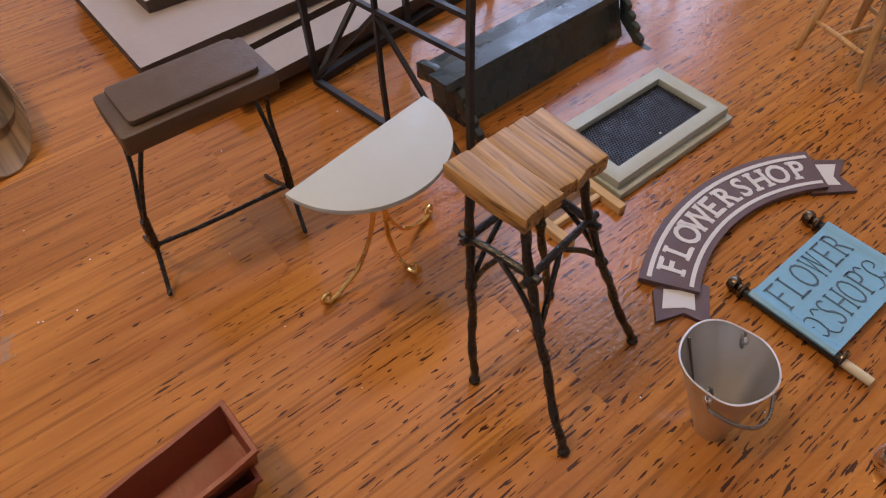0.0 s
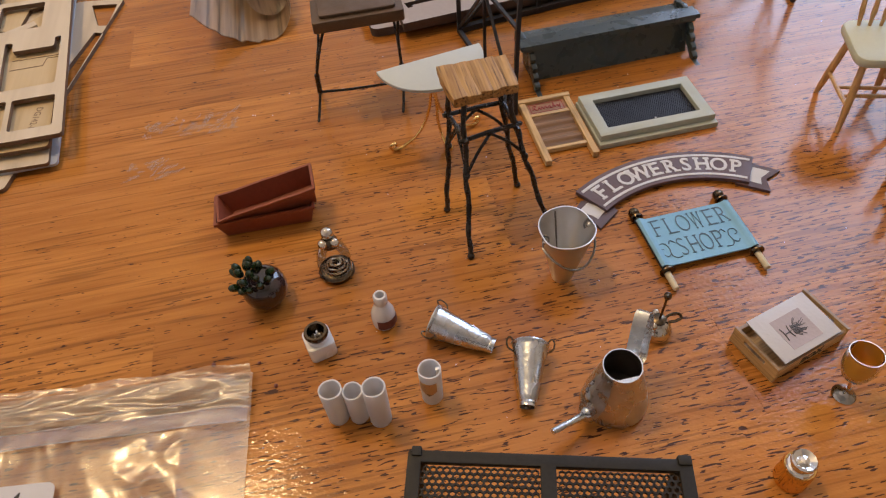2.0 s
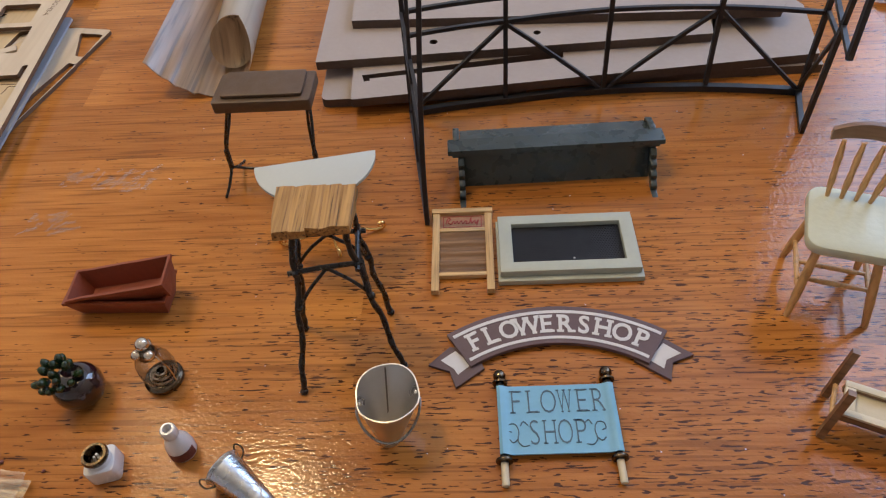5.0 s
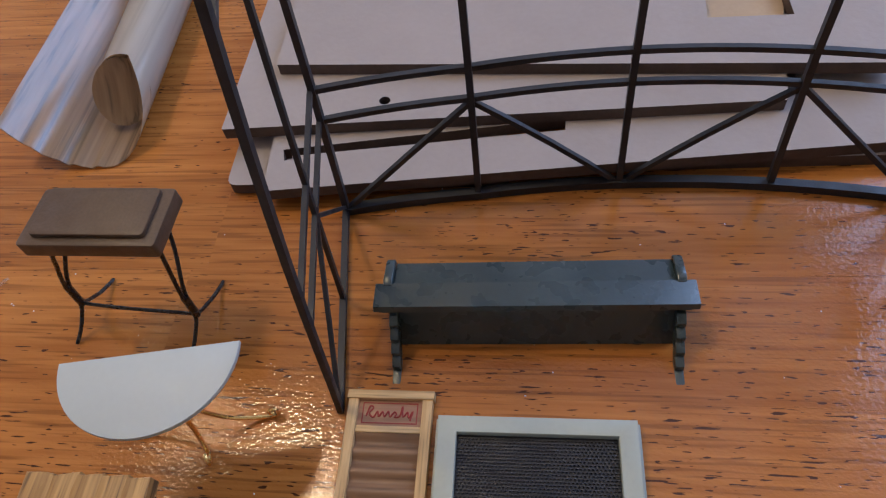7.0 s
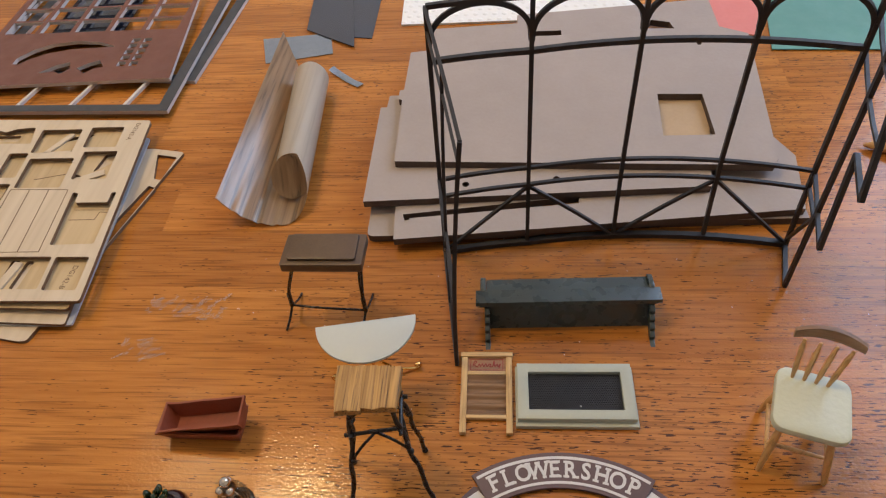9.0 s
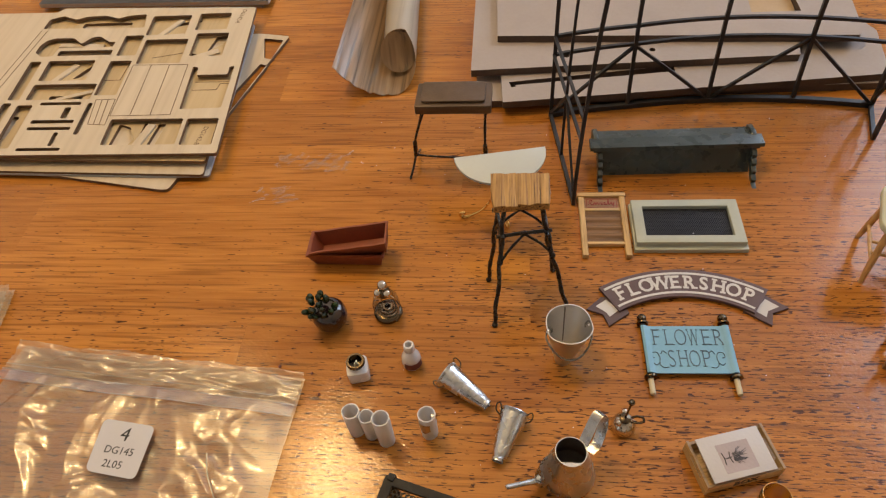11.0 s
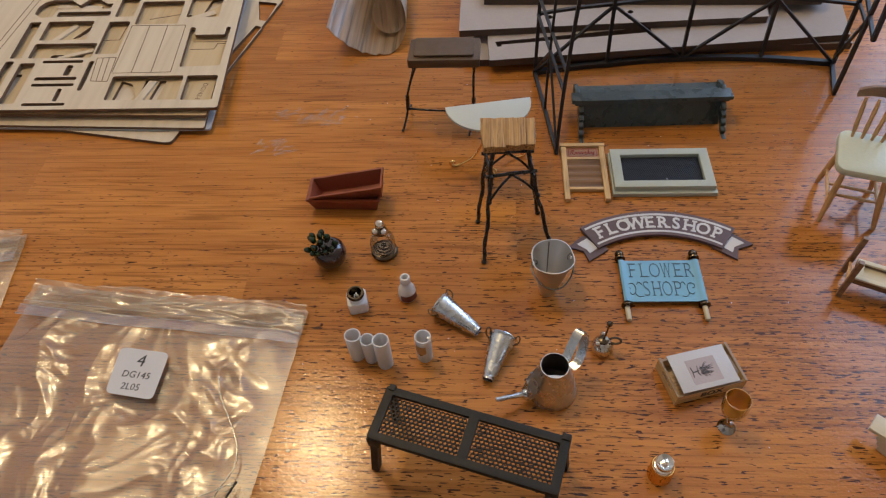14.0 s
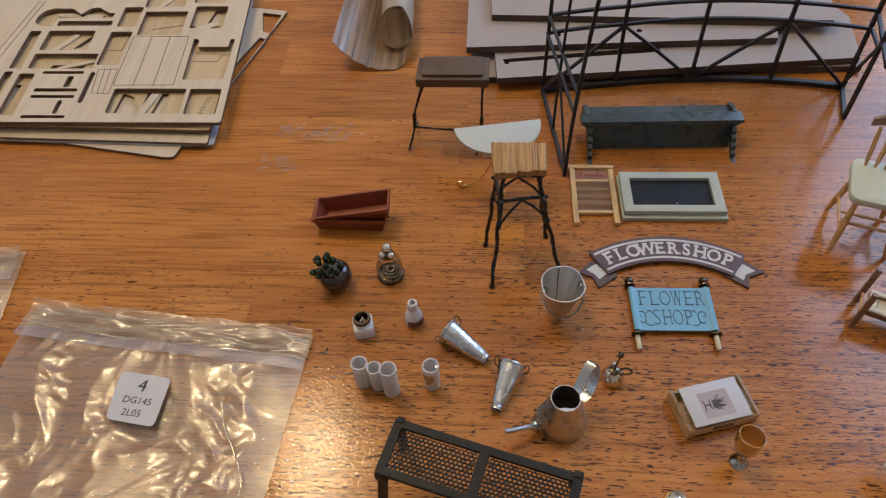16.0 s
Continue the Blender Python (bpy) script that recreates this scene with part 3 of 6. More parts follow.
# ---- brown bench ----
bench = thing("bench", 124.8, 229.3, "dark brown padded bench on thin black wire legs", "bench", -0.3)
body = sheet(rounded([(-18.6, -9.0), (18.6, -8.9), (18.8, 9.2), (-18.0, 9.0)], 0.8), (), 40.6, 45.6, 0.4)
bench_body = part("body", body, M_BENCH, bench)
part("cushion", sheet(rounded(rect(-15.4, 15.6, -6.6, 8.2), 1.2), (), 45.6, 47.1, 0.35), M_BENCH, bench_body, "raised brown leather-look panel")
for s, kx, ky in ((-1, -22.0, -5.6), (1, 15.4, -8.4)):
    top = s * 15.5
    for f, fx, fy in ((-1, -25.2 if s < 0 else 12.7, -14.6 if s < 0 else -18.2), (1, -22.2 if s < 0 else 15.3, 9.0)):
        pts = [(top - 1.0 * f, f * 5.4, 41), (top * 0.6 + kx * 0.4, ky * 0.4 + f * 3.0, 31), (kx * 0.9 + top * 0.1, ky * 0.9 + f * 0.9, 20), (kx, ky + f * 0.5, 10.5), (kx * 0.6 + fx * 0.4, ky * 0.6 + fy * 0.4, 5.2), (kx * 0.2 + fx * 0.8, ky * 0.2 + fy * 0.8, 1.8), (fx, fy, 0.7)]
        part("leg", sweep(smooth_line(pts, 5), [0.62] * 30 + [0.4], 8), M_WIRE, bench)
    part("knot", sweep([(kx * 0.95 + top * 0.05, ky * 0.95, 19), (kx, ky, 9.5)], 1.15, 8), M_WIRE, bench)
part("stretcher", sweep(smooth_line([(-22.2, -5.6, 10.0), (-10, -6.6, 9.6), (4, -7.6, 9.8), (15.4, -8.4, 10.2)], 5), 0.6, 8), M_WIRE, bench)

# ---- black conservatory frame ----
house = thing("conservatory_frame", 263, 270, "black plastic miniature conservatory frame with arched top bays", "model frame")


def wall_at(x, z=0.0):
    """The bowed long wall, from the frame's own origin; its west end straightens and falls back a little."""
    end = max(0.0, -(x + 43.6) / 43.4)
    lean = 1.5 * z / 120 * end - 2.2 * z / 115 * max(0.0, (x - 1.8) / 86)
    up = min(1.0, z / 42)
    return Vector((x + lean, 7.2 + 4.8 * up + 0.042 * x - (0.00132 + 0.00045 * up) * x * x + end * (2.5 + 3.6 * z / 120), z))


POSTS = (-87.0, -43.6, 1.8, 47.9, 88.4)
RAIL, RAIL2, UPPER, TOP = 40.0, 51.0, 116.0, 140.5
for x in POSTS:
    part("post", sweep([wall_at(x, z) for z in (0.2, 25, 50, 95, TOP)], 1.4, 4, turn=math.pi / 4), M_BLACK, house)
for z, w in ((1.6, 3.0), (RAIL, 1.7), (RAIL2, 1.7), (UPPER, 2.2), (TOP, 2.0)):
    part("rail", sweep([wall_at(POSTS[0] + (POSTS[-1] - POSTS[0]) * k / 24, z) for k in range(25)], w * 0.7071, 4, turn=math.pi / 4), M_BLACK, house)
for m in (1, 3):
    for e in (m - 1, m + 1):
        part("brace", sweep([wall_at(POSTS[m] + (POSTS[e] - POSTS[m]) * t, RAIL - 1 + (2.5 - RAIL) * t) for t in (0, 0.25, 0.5, 0.75, 1)], 1.15, 4, turn=math.pi / 4), M_BLACK, house)
for a, b in zip(POSTS, POSTS[1:]):
    pts = [wall_at((a + b) / 2 - (b - a) / 2 * 0.99 * math.cos(math.pi * k / 20), 121 + 18.5 * math.sin(math.pi * k / 20) ** 0.75) for k in range(21)]
    part("arch", sweep(pts, 1.45, 4, turn=math.pi / 4), M_BLACK, house)
# West side: two bays, leaning in, with a pair of rafters up to the long wall.
WB, WF = Vector((-87.3, -3.8, 0)), Vector((-77.6, -73.2, 0))


def west(t, z):
    p = WB + (WF - WB) * t
    return Vector((p.x + (1.5 + 6.5 * t) * (z / 128) ** 1.7, p.y + (4.6 + 4.4 * t) * (z / 128) ** 0.7, z))


for t, top, w in ((1, 128, 1.2), (0.5, 134, 0.95)):
    part("post", sweep([west(t, 0.2 + (top - 0.2) * k / 8) for k in range(9)], w, 4, turn=math.pi / 4), M_BLACK, house)
for drop, w in ((0, 0.95), (10, 0.8)):
    part("rafter", sweep([west(t, 128 - drop + (12.0 * (1 - t) if t < 1 else 0)) for t in (1, 0.75, 0.5, 0.25, 0)], w, 4, turn=math.pi / 4), M_BLACK, house)
for z, w in ((1.6, 2.0), (RAIL, 1.4), (RAIL2, 1.4)):
    part("rail", bar(west(0, z), west(1, z), w), M_BLACK, house)
for t in (0, 1):
    part("brace", bar(west(0.5, RAIL - 1), west(t, 2.5), 1.2), M_BLACK, house)
# East side: its lower edge climbs in steps away from the long wall.
EB, EWAY = Vector((88.4, 2.4, 0)), Vector((-0.2385, -0.9711, 0))


def eastside(reach, z):
    return EB + EWAY * reach + Vector((0, 0, z))


for a, b, w in (((29.3, 0.2), (22.0, 128), 1.9), ((48.2, 49.0), (38.5, 93.8), 2.0), ((63.8, 92.5), (48.0, 128), 2.0)):
    part("post", bar(eastside(*a), eastside(*b), w), M_BLACK, house)
for a, b, w in (((0, 1.4), (29.3, 1.4), 2.2), ((-2.5, RAIL), (24.8, 44.5), 1.5), ((-3.0, 49.0), (48.2, 49.8), 1.7), ((38.5, 93.5), (63.8, 93.0), 1.9)):
    part("rail", bar(eastside(*a), eastside(*b), w), M_BLACK, house)
for ends in (((-5, 111.5), (10, 109.6), (24, 108.6), (40, 109.0), (55.0, 110.5)), ((-6, 127), (8, 124.5), (22, 123.6), (36, 124.5), (49.0, 127))):
    part("rail", sweep([eastside(*e) for e in ends], 1.0, 4, turn=math.pi / 4), M_BLACK, house)
part("brace", bar(eastside(0.5, 3), eastside(24.6, 44.5), 1.4), M_BLACK, house)
part("rafter", sweep([eastside(48, 128), eastside(30, 135), eastside(10, 139.5), eastside(-5, TOP)], 1.2, 4, turn=math.pi / 4), M_BLACK, house)

# ---- dark wall shelf ----
shelf = thing("wall_shelf", 237.6, 218.6, "dark grey-green wooden wall shelf leaning back on scalloped brackets", "shelf", 1.8)
ALONG = Matrix(((0, 0, 1, 0), (1, 0, 0, 0), (0, 1, 0, 0), (0, 0, 0, 1)))


def upright(profile, x0, x1, bevel=0.2):
    """A side profile of (y, z) pairs drawn out along x."""
    return turned(sheet(profile, (), x0, x1, bevel), ALONG)


part("body", upright([(0.6, 0.1), (5.4, 13.4), (17.6, 13.0), (14.6, 0.1)], -38.0, 38.4), M_SHELF, shelf)
part("top", upright([(2.6, 15.7), (3.0, 17.0), (10.2, 16.7), (9.8, 15.2)], -43.4, 43.2, 0.25), M_SHELF, shelf)
part("moulding", upright([(3.3, 13.9), (3.6, 15.1), (9.6, 14.8), (9.2, 13.2)], -41.6, 41.6, 0.2), M_SHELF, shelf)
part("gap_strip", upright([(4.7, 12.8), (5.2, 15.8), (9.4, 15.4), (8.8, 12.4)], -39.0, 39.2, 0), M_SHELF, shelf)
back_board = part("back_board", upright([(9.8, 14.0), (10.2, 16.0), (18.6, 14.3), (18.2, 12.6)], -38.4, 38.2), M_SHELF, shelf)
for x in (-41.2, 38.2):
    part("cheek", upright([(9.4, 12.6), (10.2, 16.8), (11.6, 17.4), (18.2, 16.0), (19.2, 15.2), (19.0, 10.4)], x, x + 2.6, 0.4), M_SHELF, shelf)
scallop = [(4.0, 13.2), (2.2, 13.4)]
for i in range(4):
    y, z = 1.6 - 2.6 * i, 12.2 - 3.2 * i
    scallop += [(y - 0.3, z + 0.5), (y - 1.5, z - 0.3), (y - 1.7, z - 1.5), (y - 1.3, z - 2.4)]
scallop += [(-8.6, 0.1), (-5.6, 0.1), (-1.0, 3.6), (2.0, 6.0)]
for x in (-39.4, 37.6):
    part("bracket", upright(scallop, x, x + 2.4), M_SHELF, shelf)
for a, b in ((-33, -3.6), (2.6, 33)):
    groove = box(a, b, 0, 0.35, 0, 0.12, 0)
    for x in (a, b - 0.35):
        box(x, x + 0.35, 0.35, 1.6, 0, 0.12, 0, groove)
    part("groove", turned(groove, pose(0, 11.2, 15.86, -11.4)), M_BLACK, back_board)

# ---- washboard ----
wash = thing("washboard", 199.5, 182.2, "small pale wooden washboard with ribbed brown panel", "washboard", 0.5)
for x in (-11.6, 8.8):
    part("side_rail", box(x, x + 2.8, -20.6, 19.5, 0, 2.8, 0.3), M_PINE, wash)
for y, h in ((17.6, 3.0), (8.4, 2.4), (-13.6, 2.4)):
    part("crossbar", box(-12 if y > 15 else -8.8, 12 if y > 15 else 8.8, y, y + (2.4 if y > 15 else 1.8), 0.3, h + (0.3 if y > 15 else 0), 0.25), M_PINEX, wash)
name_panel = part("name_panel", box(-8.8, 8.8, 10.2, 17.6, 0.4, 1.7, 0.1), M_NAMEWOOD, wash, "pale brown panel with faded red lettering")
ribs = bmesh.new()
rows = []
for i in range(61):
    y = -11.8 + 20.2 * i / 60
    z = 1.3 + 0.55 * math.cos(2 * math.pi * i / 15)
    rows.append([ribs.verts.new((x, y, z)) for x in (-8.8, 8.8)] + [ribs.verts.new((x, y, 0.2)) for x in (8.8, -8.8)])
for a, b in zip(rows, rows[1:]):
    for k in range(4):
        ribs.faces.new((a[k], a[(k + 1) % 4], b[(k + 1) % 4], b[k]))
part("ribbed_panel", ribs, M_WALNUT, wash)
scribble = bmesh.new()
script = [(-6.4, 13.0), (-5.6, 15.8), (-4.6, 15.4), (-5.6, 13.9), (-4.4, 12.7), (-3.4, 14.4), (-2.9, 12.9), (-2.0, 14.4), (-1.4, 12.9), (-0.4, 14.5), (0.2, 12.9), (1.2, 14.3), (1.9, 13.8), (1.4, 12.9), (2.8, 13.2), (3.4, 16.0), (3.7, 13.0), (4.9, 14.4), (5.3, 12.8), (6.3, 14.6), (5.7, 11.9)]
sweep(smooth_line([(x, y, 1.76) for x, y in script], 4), 0.24, 5, bm=scribble)
for a in (rect(-7.6, 7.6, 16.6, 16.9), rect(-7.6, 7.6, 11.0, 11.3), rect(-7.6, -7.3, 11.3, 16.6), rect(7.3, 7.6, 11.3, 16.6)):
    merge(scribble, sheet(a, (), 1.68, 1.78))
part("lettering", scribble, M_REDINK, name_panel, "faded red script strokes")

# ---- framed mesh screen ----
board = thing("mesh_screen", 238.8, 181.0, "pale grey-green picture frame holding black honeycomb mesh", "frame", 0.7)
part("base_frame", box(-26.3, 26.3, -15.6, 14.2, 0, 2.6, 0.35), M_GREY, board)
part("top_frame", sheet(rect(-25.2, 25.0, -13.2, 13.8), [rect(-20.8, 20.7, -9.3, 10.0)], 2.6, 5.6, 0.3), M_GREY, board)


def honeycomb(x0, x1, y0, y1, pitch, hole, z0, z1, sides=6, index=0):
    """A perforated plate: rings of metal round rows of holes."""
    bm = bmesh.new()
    row, y = 0, y0 + pitch / 2
    while y < y1 - pitch * 0.3:
        x = x0 + pitch / 2 + (pitch / 2 if row % 2 else 0)
        while x < x1 - pitch * 0.3:
            out = [(x + pitch / math.sqrt(3) * 1.02 * math.sin(a), y + pitch / math.sqrt(3) * 1.02 * math.cos(a)) for a in (math.pi / 3 * k for k in range(6))]
            inn = [(x + hole * math.sin(a), y + hole * math.cos(a)) for a in (math.pi / 3 * k for k in range(6))]
            o = [bm.verts.new((min(max(p, x0), x1), min(max(q, y0), y1), z1)) for p, q in out]
            i = [bm.verts.new((p, q, z1)) for p, q in inn]
            j = [bm.verts.new((p, q, z0)) for p, q in inn]
            for k in range(6):
                n = (k + 1) % 6
                bm.faces.new((o[k], o[n], i[n], i[k]))
                bm.faces.new((i[k], i[n], j[n], j[k]))
            x += pitch
        y += pitch * 0.866
        row += 1
    return bm


part("mesh", honeycomb(-20.8, 20.7, -9.3, 10.0, 1.0, 0.36, 2.9, 3.4), M_MESH, board, "black honeycomb mesh")
part("backing", box(-20.8, 20.7, -9.3, 10.0, 2.6, 2.75, 0), M_MESH, board)
part("speck", ball(2.0, -6.3, 3.5, 0.45, None, 8, 0.5), M_PRINT, board, "white speck")

# ---- chair ----
chair = thing("chair", 324.2, 160.9, "spindle-back wooden chair with a mint-painted seat", "chair", -18)
seat = sheet(rounded([(-12.6, -13.2), (13.0, -12.6), (12.4, 13.2), (-12.4, 13.0)], 4.5, 6), (), 30.6, 34.6, 1.1)
part("seat", seat, M_MINT, chair, "mint-painted seat with rounded corners")
for (tx, ty), (fx, fy) in (((-8.5, -8.5), (-9.6, -15.2)), ((8.5, -8.5), (14.8, -12.8)), ((-8.5, 8.5), (-11.5, 12.0)), ((8.5, 8.5), (13.0, 12.5))):
    part("leg", sweep([(fx + (tx - fx) * t, fy + (ty - fy) * t, 31.5 * t + 0.05) for t in (0, 0.06, 0.35, 0.7, 1)], [0.95, 1.15, 1.5, 1.45, 1.2], 12), M_TURNED, chair)
for a, b in (((-9.7, -11.0, 11.5), (-10.6, 10.8, 11.5)), ((12.2, -10.3, 11.5), (11.6, 11.2, 11.5)), ((-10.9, 0, 11.5), (11.9, 0, 11.5)), ((-10.6, -10.3, 15), (11.4, -10.0, 15))):
    part("stretcher", sweep([a, [(p + q) / 2 for p, q in zip(a, b)], b], [0.7, 0.95, 0.7], 10), M_TURNED, chair)
for i in range(4):
    x0, x1 = -7.8 + 4.2 * i, -9.2 + 5.6 * i
    pts = [(x0 + (x1 - x0) * t, 9.5 + 4.5 * t, 34 + 20 * t) for t in (0, 0.15, 0.3, 0.5, 0.7, 0.85, 1)]
    part("spindle", sweep(pts, [0.65, 0.8, 1.1, 0.9, 1.1, 0.85, 0.65], 10), M_TURNED, chair)
crest = bmesh.new()
rings = []
for k in range(21):
    u = k / 10 - 1
    x, yb = 12.2 * u - 0.8, 15.2 + 1.2 - 2.4 * u * u + 1.0
    h = 2.9 * (1 - 0.35 * u * u)
    rings.append([crest.verts.new((x, yb + dy, 54.6 + dz + 1.2 * (1 - u * u))) for dy, dz in ((-0.9, -h * 0.7), (0.9, -h * 0.7), (1.6, h), (-0.2, h))])
for a, b in zip(rings, rings[1:]):
    for k in range(4):
        crest.faces.new((a[k], a[(k + 1) % 4], b[(k + 1) % 4], b[k])).material_index = int(k == 2)
crest.faces.new(rings[0])
crest.faces.new(rings[-1][::-1])
part("crest_rail", crest, [M_CREST, M_WALNUT], chair, "curved brown crest rail")

# ---- planters ----


def planter(length, width, height, wall=1.0, flare=1.8):
    """An open tapered box."""
    bm = bmesh.new()
    rings = []
    for z, ins in ((0, flare), (height - 1.2, 0.25), (height - 1.2, -0.35), (height, -0.35), (height, wall), (1.1, flare + wall)):
        x, y = length / 2 - ins, width / 2 - ins
        rings.append([bm.verts.new(p) for p in ((-x, -y, z), (x, -y, z), (x, y, z), (-x, y, z))])
    for a, b in zip(rings, rings[1:]):
        for k in range(4):
            bm.faces.new((a[k], a[(k + 1) % 4], b[(k + 1) % 4], b[k]))
    bm.faces.new(rings[0][::-1])
    bm.faces.new(rings[-1])
    bmesh.ops.subdivide_edges(bm, edges=[e for e in bm.edges if e.calc_length() > 9], cuts=5, use_grid_fill=True)
    for v in bm.verts:
        v.co += Vector((0, noise.noise(v.co * 0.11), 0.5 * noise.noise(v.co * 0.13 + Vector((4, 0, 0))))) * 0.5
    return bm


lower = thing("planter", 74.8, 161.6, "red-brown plastic window box under another", "planter", -0.8, group="planters")
part("box", planter(37.4, 14.6, 9.8, 0.6, 2.4), M_TERRA, lower)
upper = thing("planter", 78.0, 161.8, "red-brown plastic window box set crooked inside another", "planter", 1.2, 5.8, "planters", 2.0, -10.5)
part("box", planter(38.2, 13.2, 9.4, 0.6, 2.2), M_TERRA, upper)

# ---- beaded succulent in a round pot ----
pot = thing("potted_succulent", 72.6, 122.5, "dark purple glass pot with green bead succulent", "plant")
part("pot", lathe([(0, 0), (3.4, 0), (6.0, 1.2), (7.8, 4.4), (8.1, 7.6), (7.2, 10.8), (5.2, 12.8), (4.2, 13.0), (3.8, 12.4), (0, 12.0)], 40), M_POT, pot, "round dark glass pot")
rng = random.Random(4)
leaves = []
for i in range(220):
    a, q = rng.uniform(0, 2 * math.pi), rng.uniform(0.0, 1.5)
    r = (6.8, 5.0, 6.0)[i % 3]
    p = Vector((-2.6 + r * math.sin(q) * math.cos(a), -0.6 + r * math.sin(q) * math.sin(a), 12.6 + r * math.cos(q)))
    if p.z > 9.5 + 0.5 * p.x and all((p - o).length > 2.9 for o in leaves):
        leaves.append(p)
for p in leaves:
    w = p - Vector((-2.4, -0.4, 8.5))
    long = rng.uniform(1.35, 1.7)
    part("leaf", ball(*p, rng.uniform(1.25, 1.5), None, 12, long, w.to_track_quat("Z", "Y").to_matrix().to_4x4()), M_BEAD, pot)

# ---- glass dome ----
dome = thing("glass_bell_jar", 98, 128.4, "small glass bell jar on a dark bronze base", "bell jar")
dome_base = part("base", lathe([(0, 0), (6.2, 0), (6.6, 0.9), (6.5, 2.0), (5.8, 2.8), (5.2, 3.0), (0, 2.8)], 40), M_BRONZE, dome)
for r, z in ((3.9, 3.3), (2.9, 4.4), (1.8, 5.6)):
    coil = [(r * math.cos(a) + 0.3, r * math.sin(a), z + 0.35 * math.sin(3 * a)) for a in (2 * math.pi * k / 24 for k in range(24))]
    part("coil", sweep(coil, 0.6, 8, True), M_AGED, dome_base, "coiled bronze wire inside the glass")
part("glass", lathe([(5.2, 3.0), (5.9, 5.4), (6.1, 8.2), (5.7, 11.2), (4.6, 13.8), (3.2, 15.4), (2.0, 16.0)], 40), M_DOME, dome, "clear glass dome")
dome_cap = part("cap", lathe([(1.9, 15.4), (3.1, 15.7), (3.3, 16.6), (2.8, 18.2), (2.0, 19.2), (0, 19.6)], 24), M_BRONZE, dome, "dark bronze cap")
part("knob", ball(-0.2, 0.6, 20.8, 2.3, None, 20), M_GUN, dome_cap, "shiny bead on top")
for x, y in ((-2.3, -1.8), (1.9, -2.0), (-0.2, 2.4)):
    part("bead", ball(x, y, 18.2, 1.8, None, 16), M_GUN, dome_cap)
for s in (-1, 1):
    part("wire", sweep(smooth_line([(s * 2.4, -0.8, 17.0), (s * 4.4, -1.8, 14.2), (s * 5.8, -2.2, 9.0), (s * 5.4, -2.4, 3.0)], 5), 0.2, 6), M_GUN, dome)

# ---- ink jar and bottle ----
jar = thing("ink_jar", 89.0, 96.6, "square white china jar with a dark bronze rim", "jar", 14)
body = sheet(rounded(rect(-4.1, 4.1, -4.1, 4.1), 1.4), (), 0, 7.2, 0.5)
lathe([(4.0, 6.8), (3.4, 8.0), (2.9, 8.4)], 24, bm=body)
jar_body = part("body", body, M_CHINA, jar)
part("rim", lathe([(2.6, 6.8), (2.7, 8.8), (3.8, 9.2), (4.1, 10.2), (3.7, 11.2), (2.9, 11.2), (2.6, 10.2), (2.3, 7.4), (0, 7.3)], 28), M_BRONZE, jar_body, "dark bronze rim")
nib = sweep([(-0.9, -0.4, 7.4), (-0.5, -0.1, 9.6)], 0.35, 6)
sweep([(0.2, 0.6, 7.4), (0.3, 0.5, 10.0)], 0.4, 6, bm=nib)
sweep([(1.1, -0.5, 7.4), (0.8, -0.4, 9.4)], 0.35, 6, bm=nib)
part("nibs", nib, M_CHINA, jar, "white nibs standing in the neck")

bottle = thing("bottle", 111.6, 102.4, "small white china bottle with a brown label", "bottle")
bottle_body = part("body", lathe([(0, 0), (3.6, 0), (4.1, 0.5), (4.3, 3.4), (4.0, 6.4), (3.1, 8.8), (2.2, 10.2), (1.95, 11.2), (2.35, 11.8), (2.35, 15.0), (2.0, 15.6), (1.45, 15.6), (1.4, 12.0), (0, 11.8)], 36), M_CHINA, bottle)
lab = bmesh.new()
for k in range(12):
    a0, a1 = (math.radians(-125 + 10 * j) for j in (k, k + 1))
    lab.faces.new([lab.verts.new((4.38 * math.cos(a), 4.38 * math.sin(a), z)) for a, z in ((a0, 1.2), (a1, 1.2), (a1, 5.4), (a0, 5.4))])
bmesh.ops.remove_doubles(lab, verts=lab.verts, dist=1e-4)
bmesh.ops.solidify(lab, geom=lab.faces[:], thickness=0.1)
part("paper_label", lab, M_LABEL, bottle_body, "brown-red paper label")

# ---- paper tubes ----


def tube(r, h, wall=0.45):
    bm = lathe([(r * 0.93 - wall, 0), (r * 0.93, 0), (r, h), (r - wall, h), (r * 0.93 - wall, 0.02)], 28, wob=0.03)
    for v in bm.verts:
        if v.co.z > h / 2:
            v.co.z += 0.5 * noise.noise(Vector((math.atan2(v.co.y, v.co.x) * 1.2, r * 3, h)))
    return bm


def paper_tube(x, y, r, h, label, **k):
    return solid("paper_tube", tube(r, h), M_PAPER, x, y, label, "tube", group="white tubes", **k)


paper_tube(92.0, 70.6, 3.45, 17.2, "short white paper tube standing on end, glued to another")
paper_tube(98.4, 69.2, 3.05, 16.2, "narrow white paper tube standing between two others")
paper_tube(104.8, 66.8, 3.5, 20.0, "white paper tube standing beside two shorter ones")
single = thing("paper_tube", 122.0, 70.6, "lone white paper tube with a tan foil patch", "tube", group="white tubes")
single_tube = part("tube", tube(3.5, 16.8), M_PAPER, single)
patch = bmesh.new()
for k in range(10):
    a0, a1 = (math.radians(-70 - 9 * j) for j in (k, k + 1))
    patch.faces.new([patch.verts.new((3.62 * math.cos(a) * 1.02, 3.62 * math.sin(a), z)) for a, z in ((a0, 13.5), (a1, 13.5), (a1, 6.2 + 0.5 * abs(k - 4)), (a0, 6.2 + 0.5 * abs(k - 4)))])
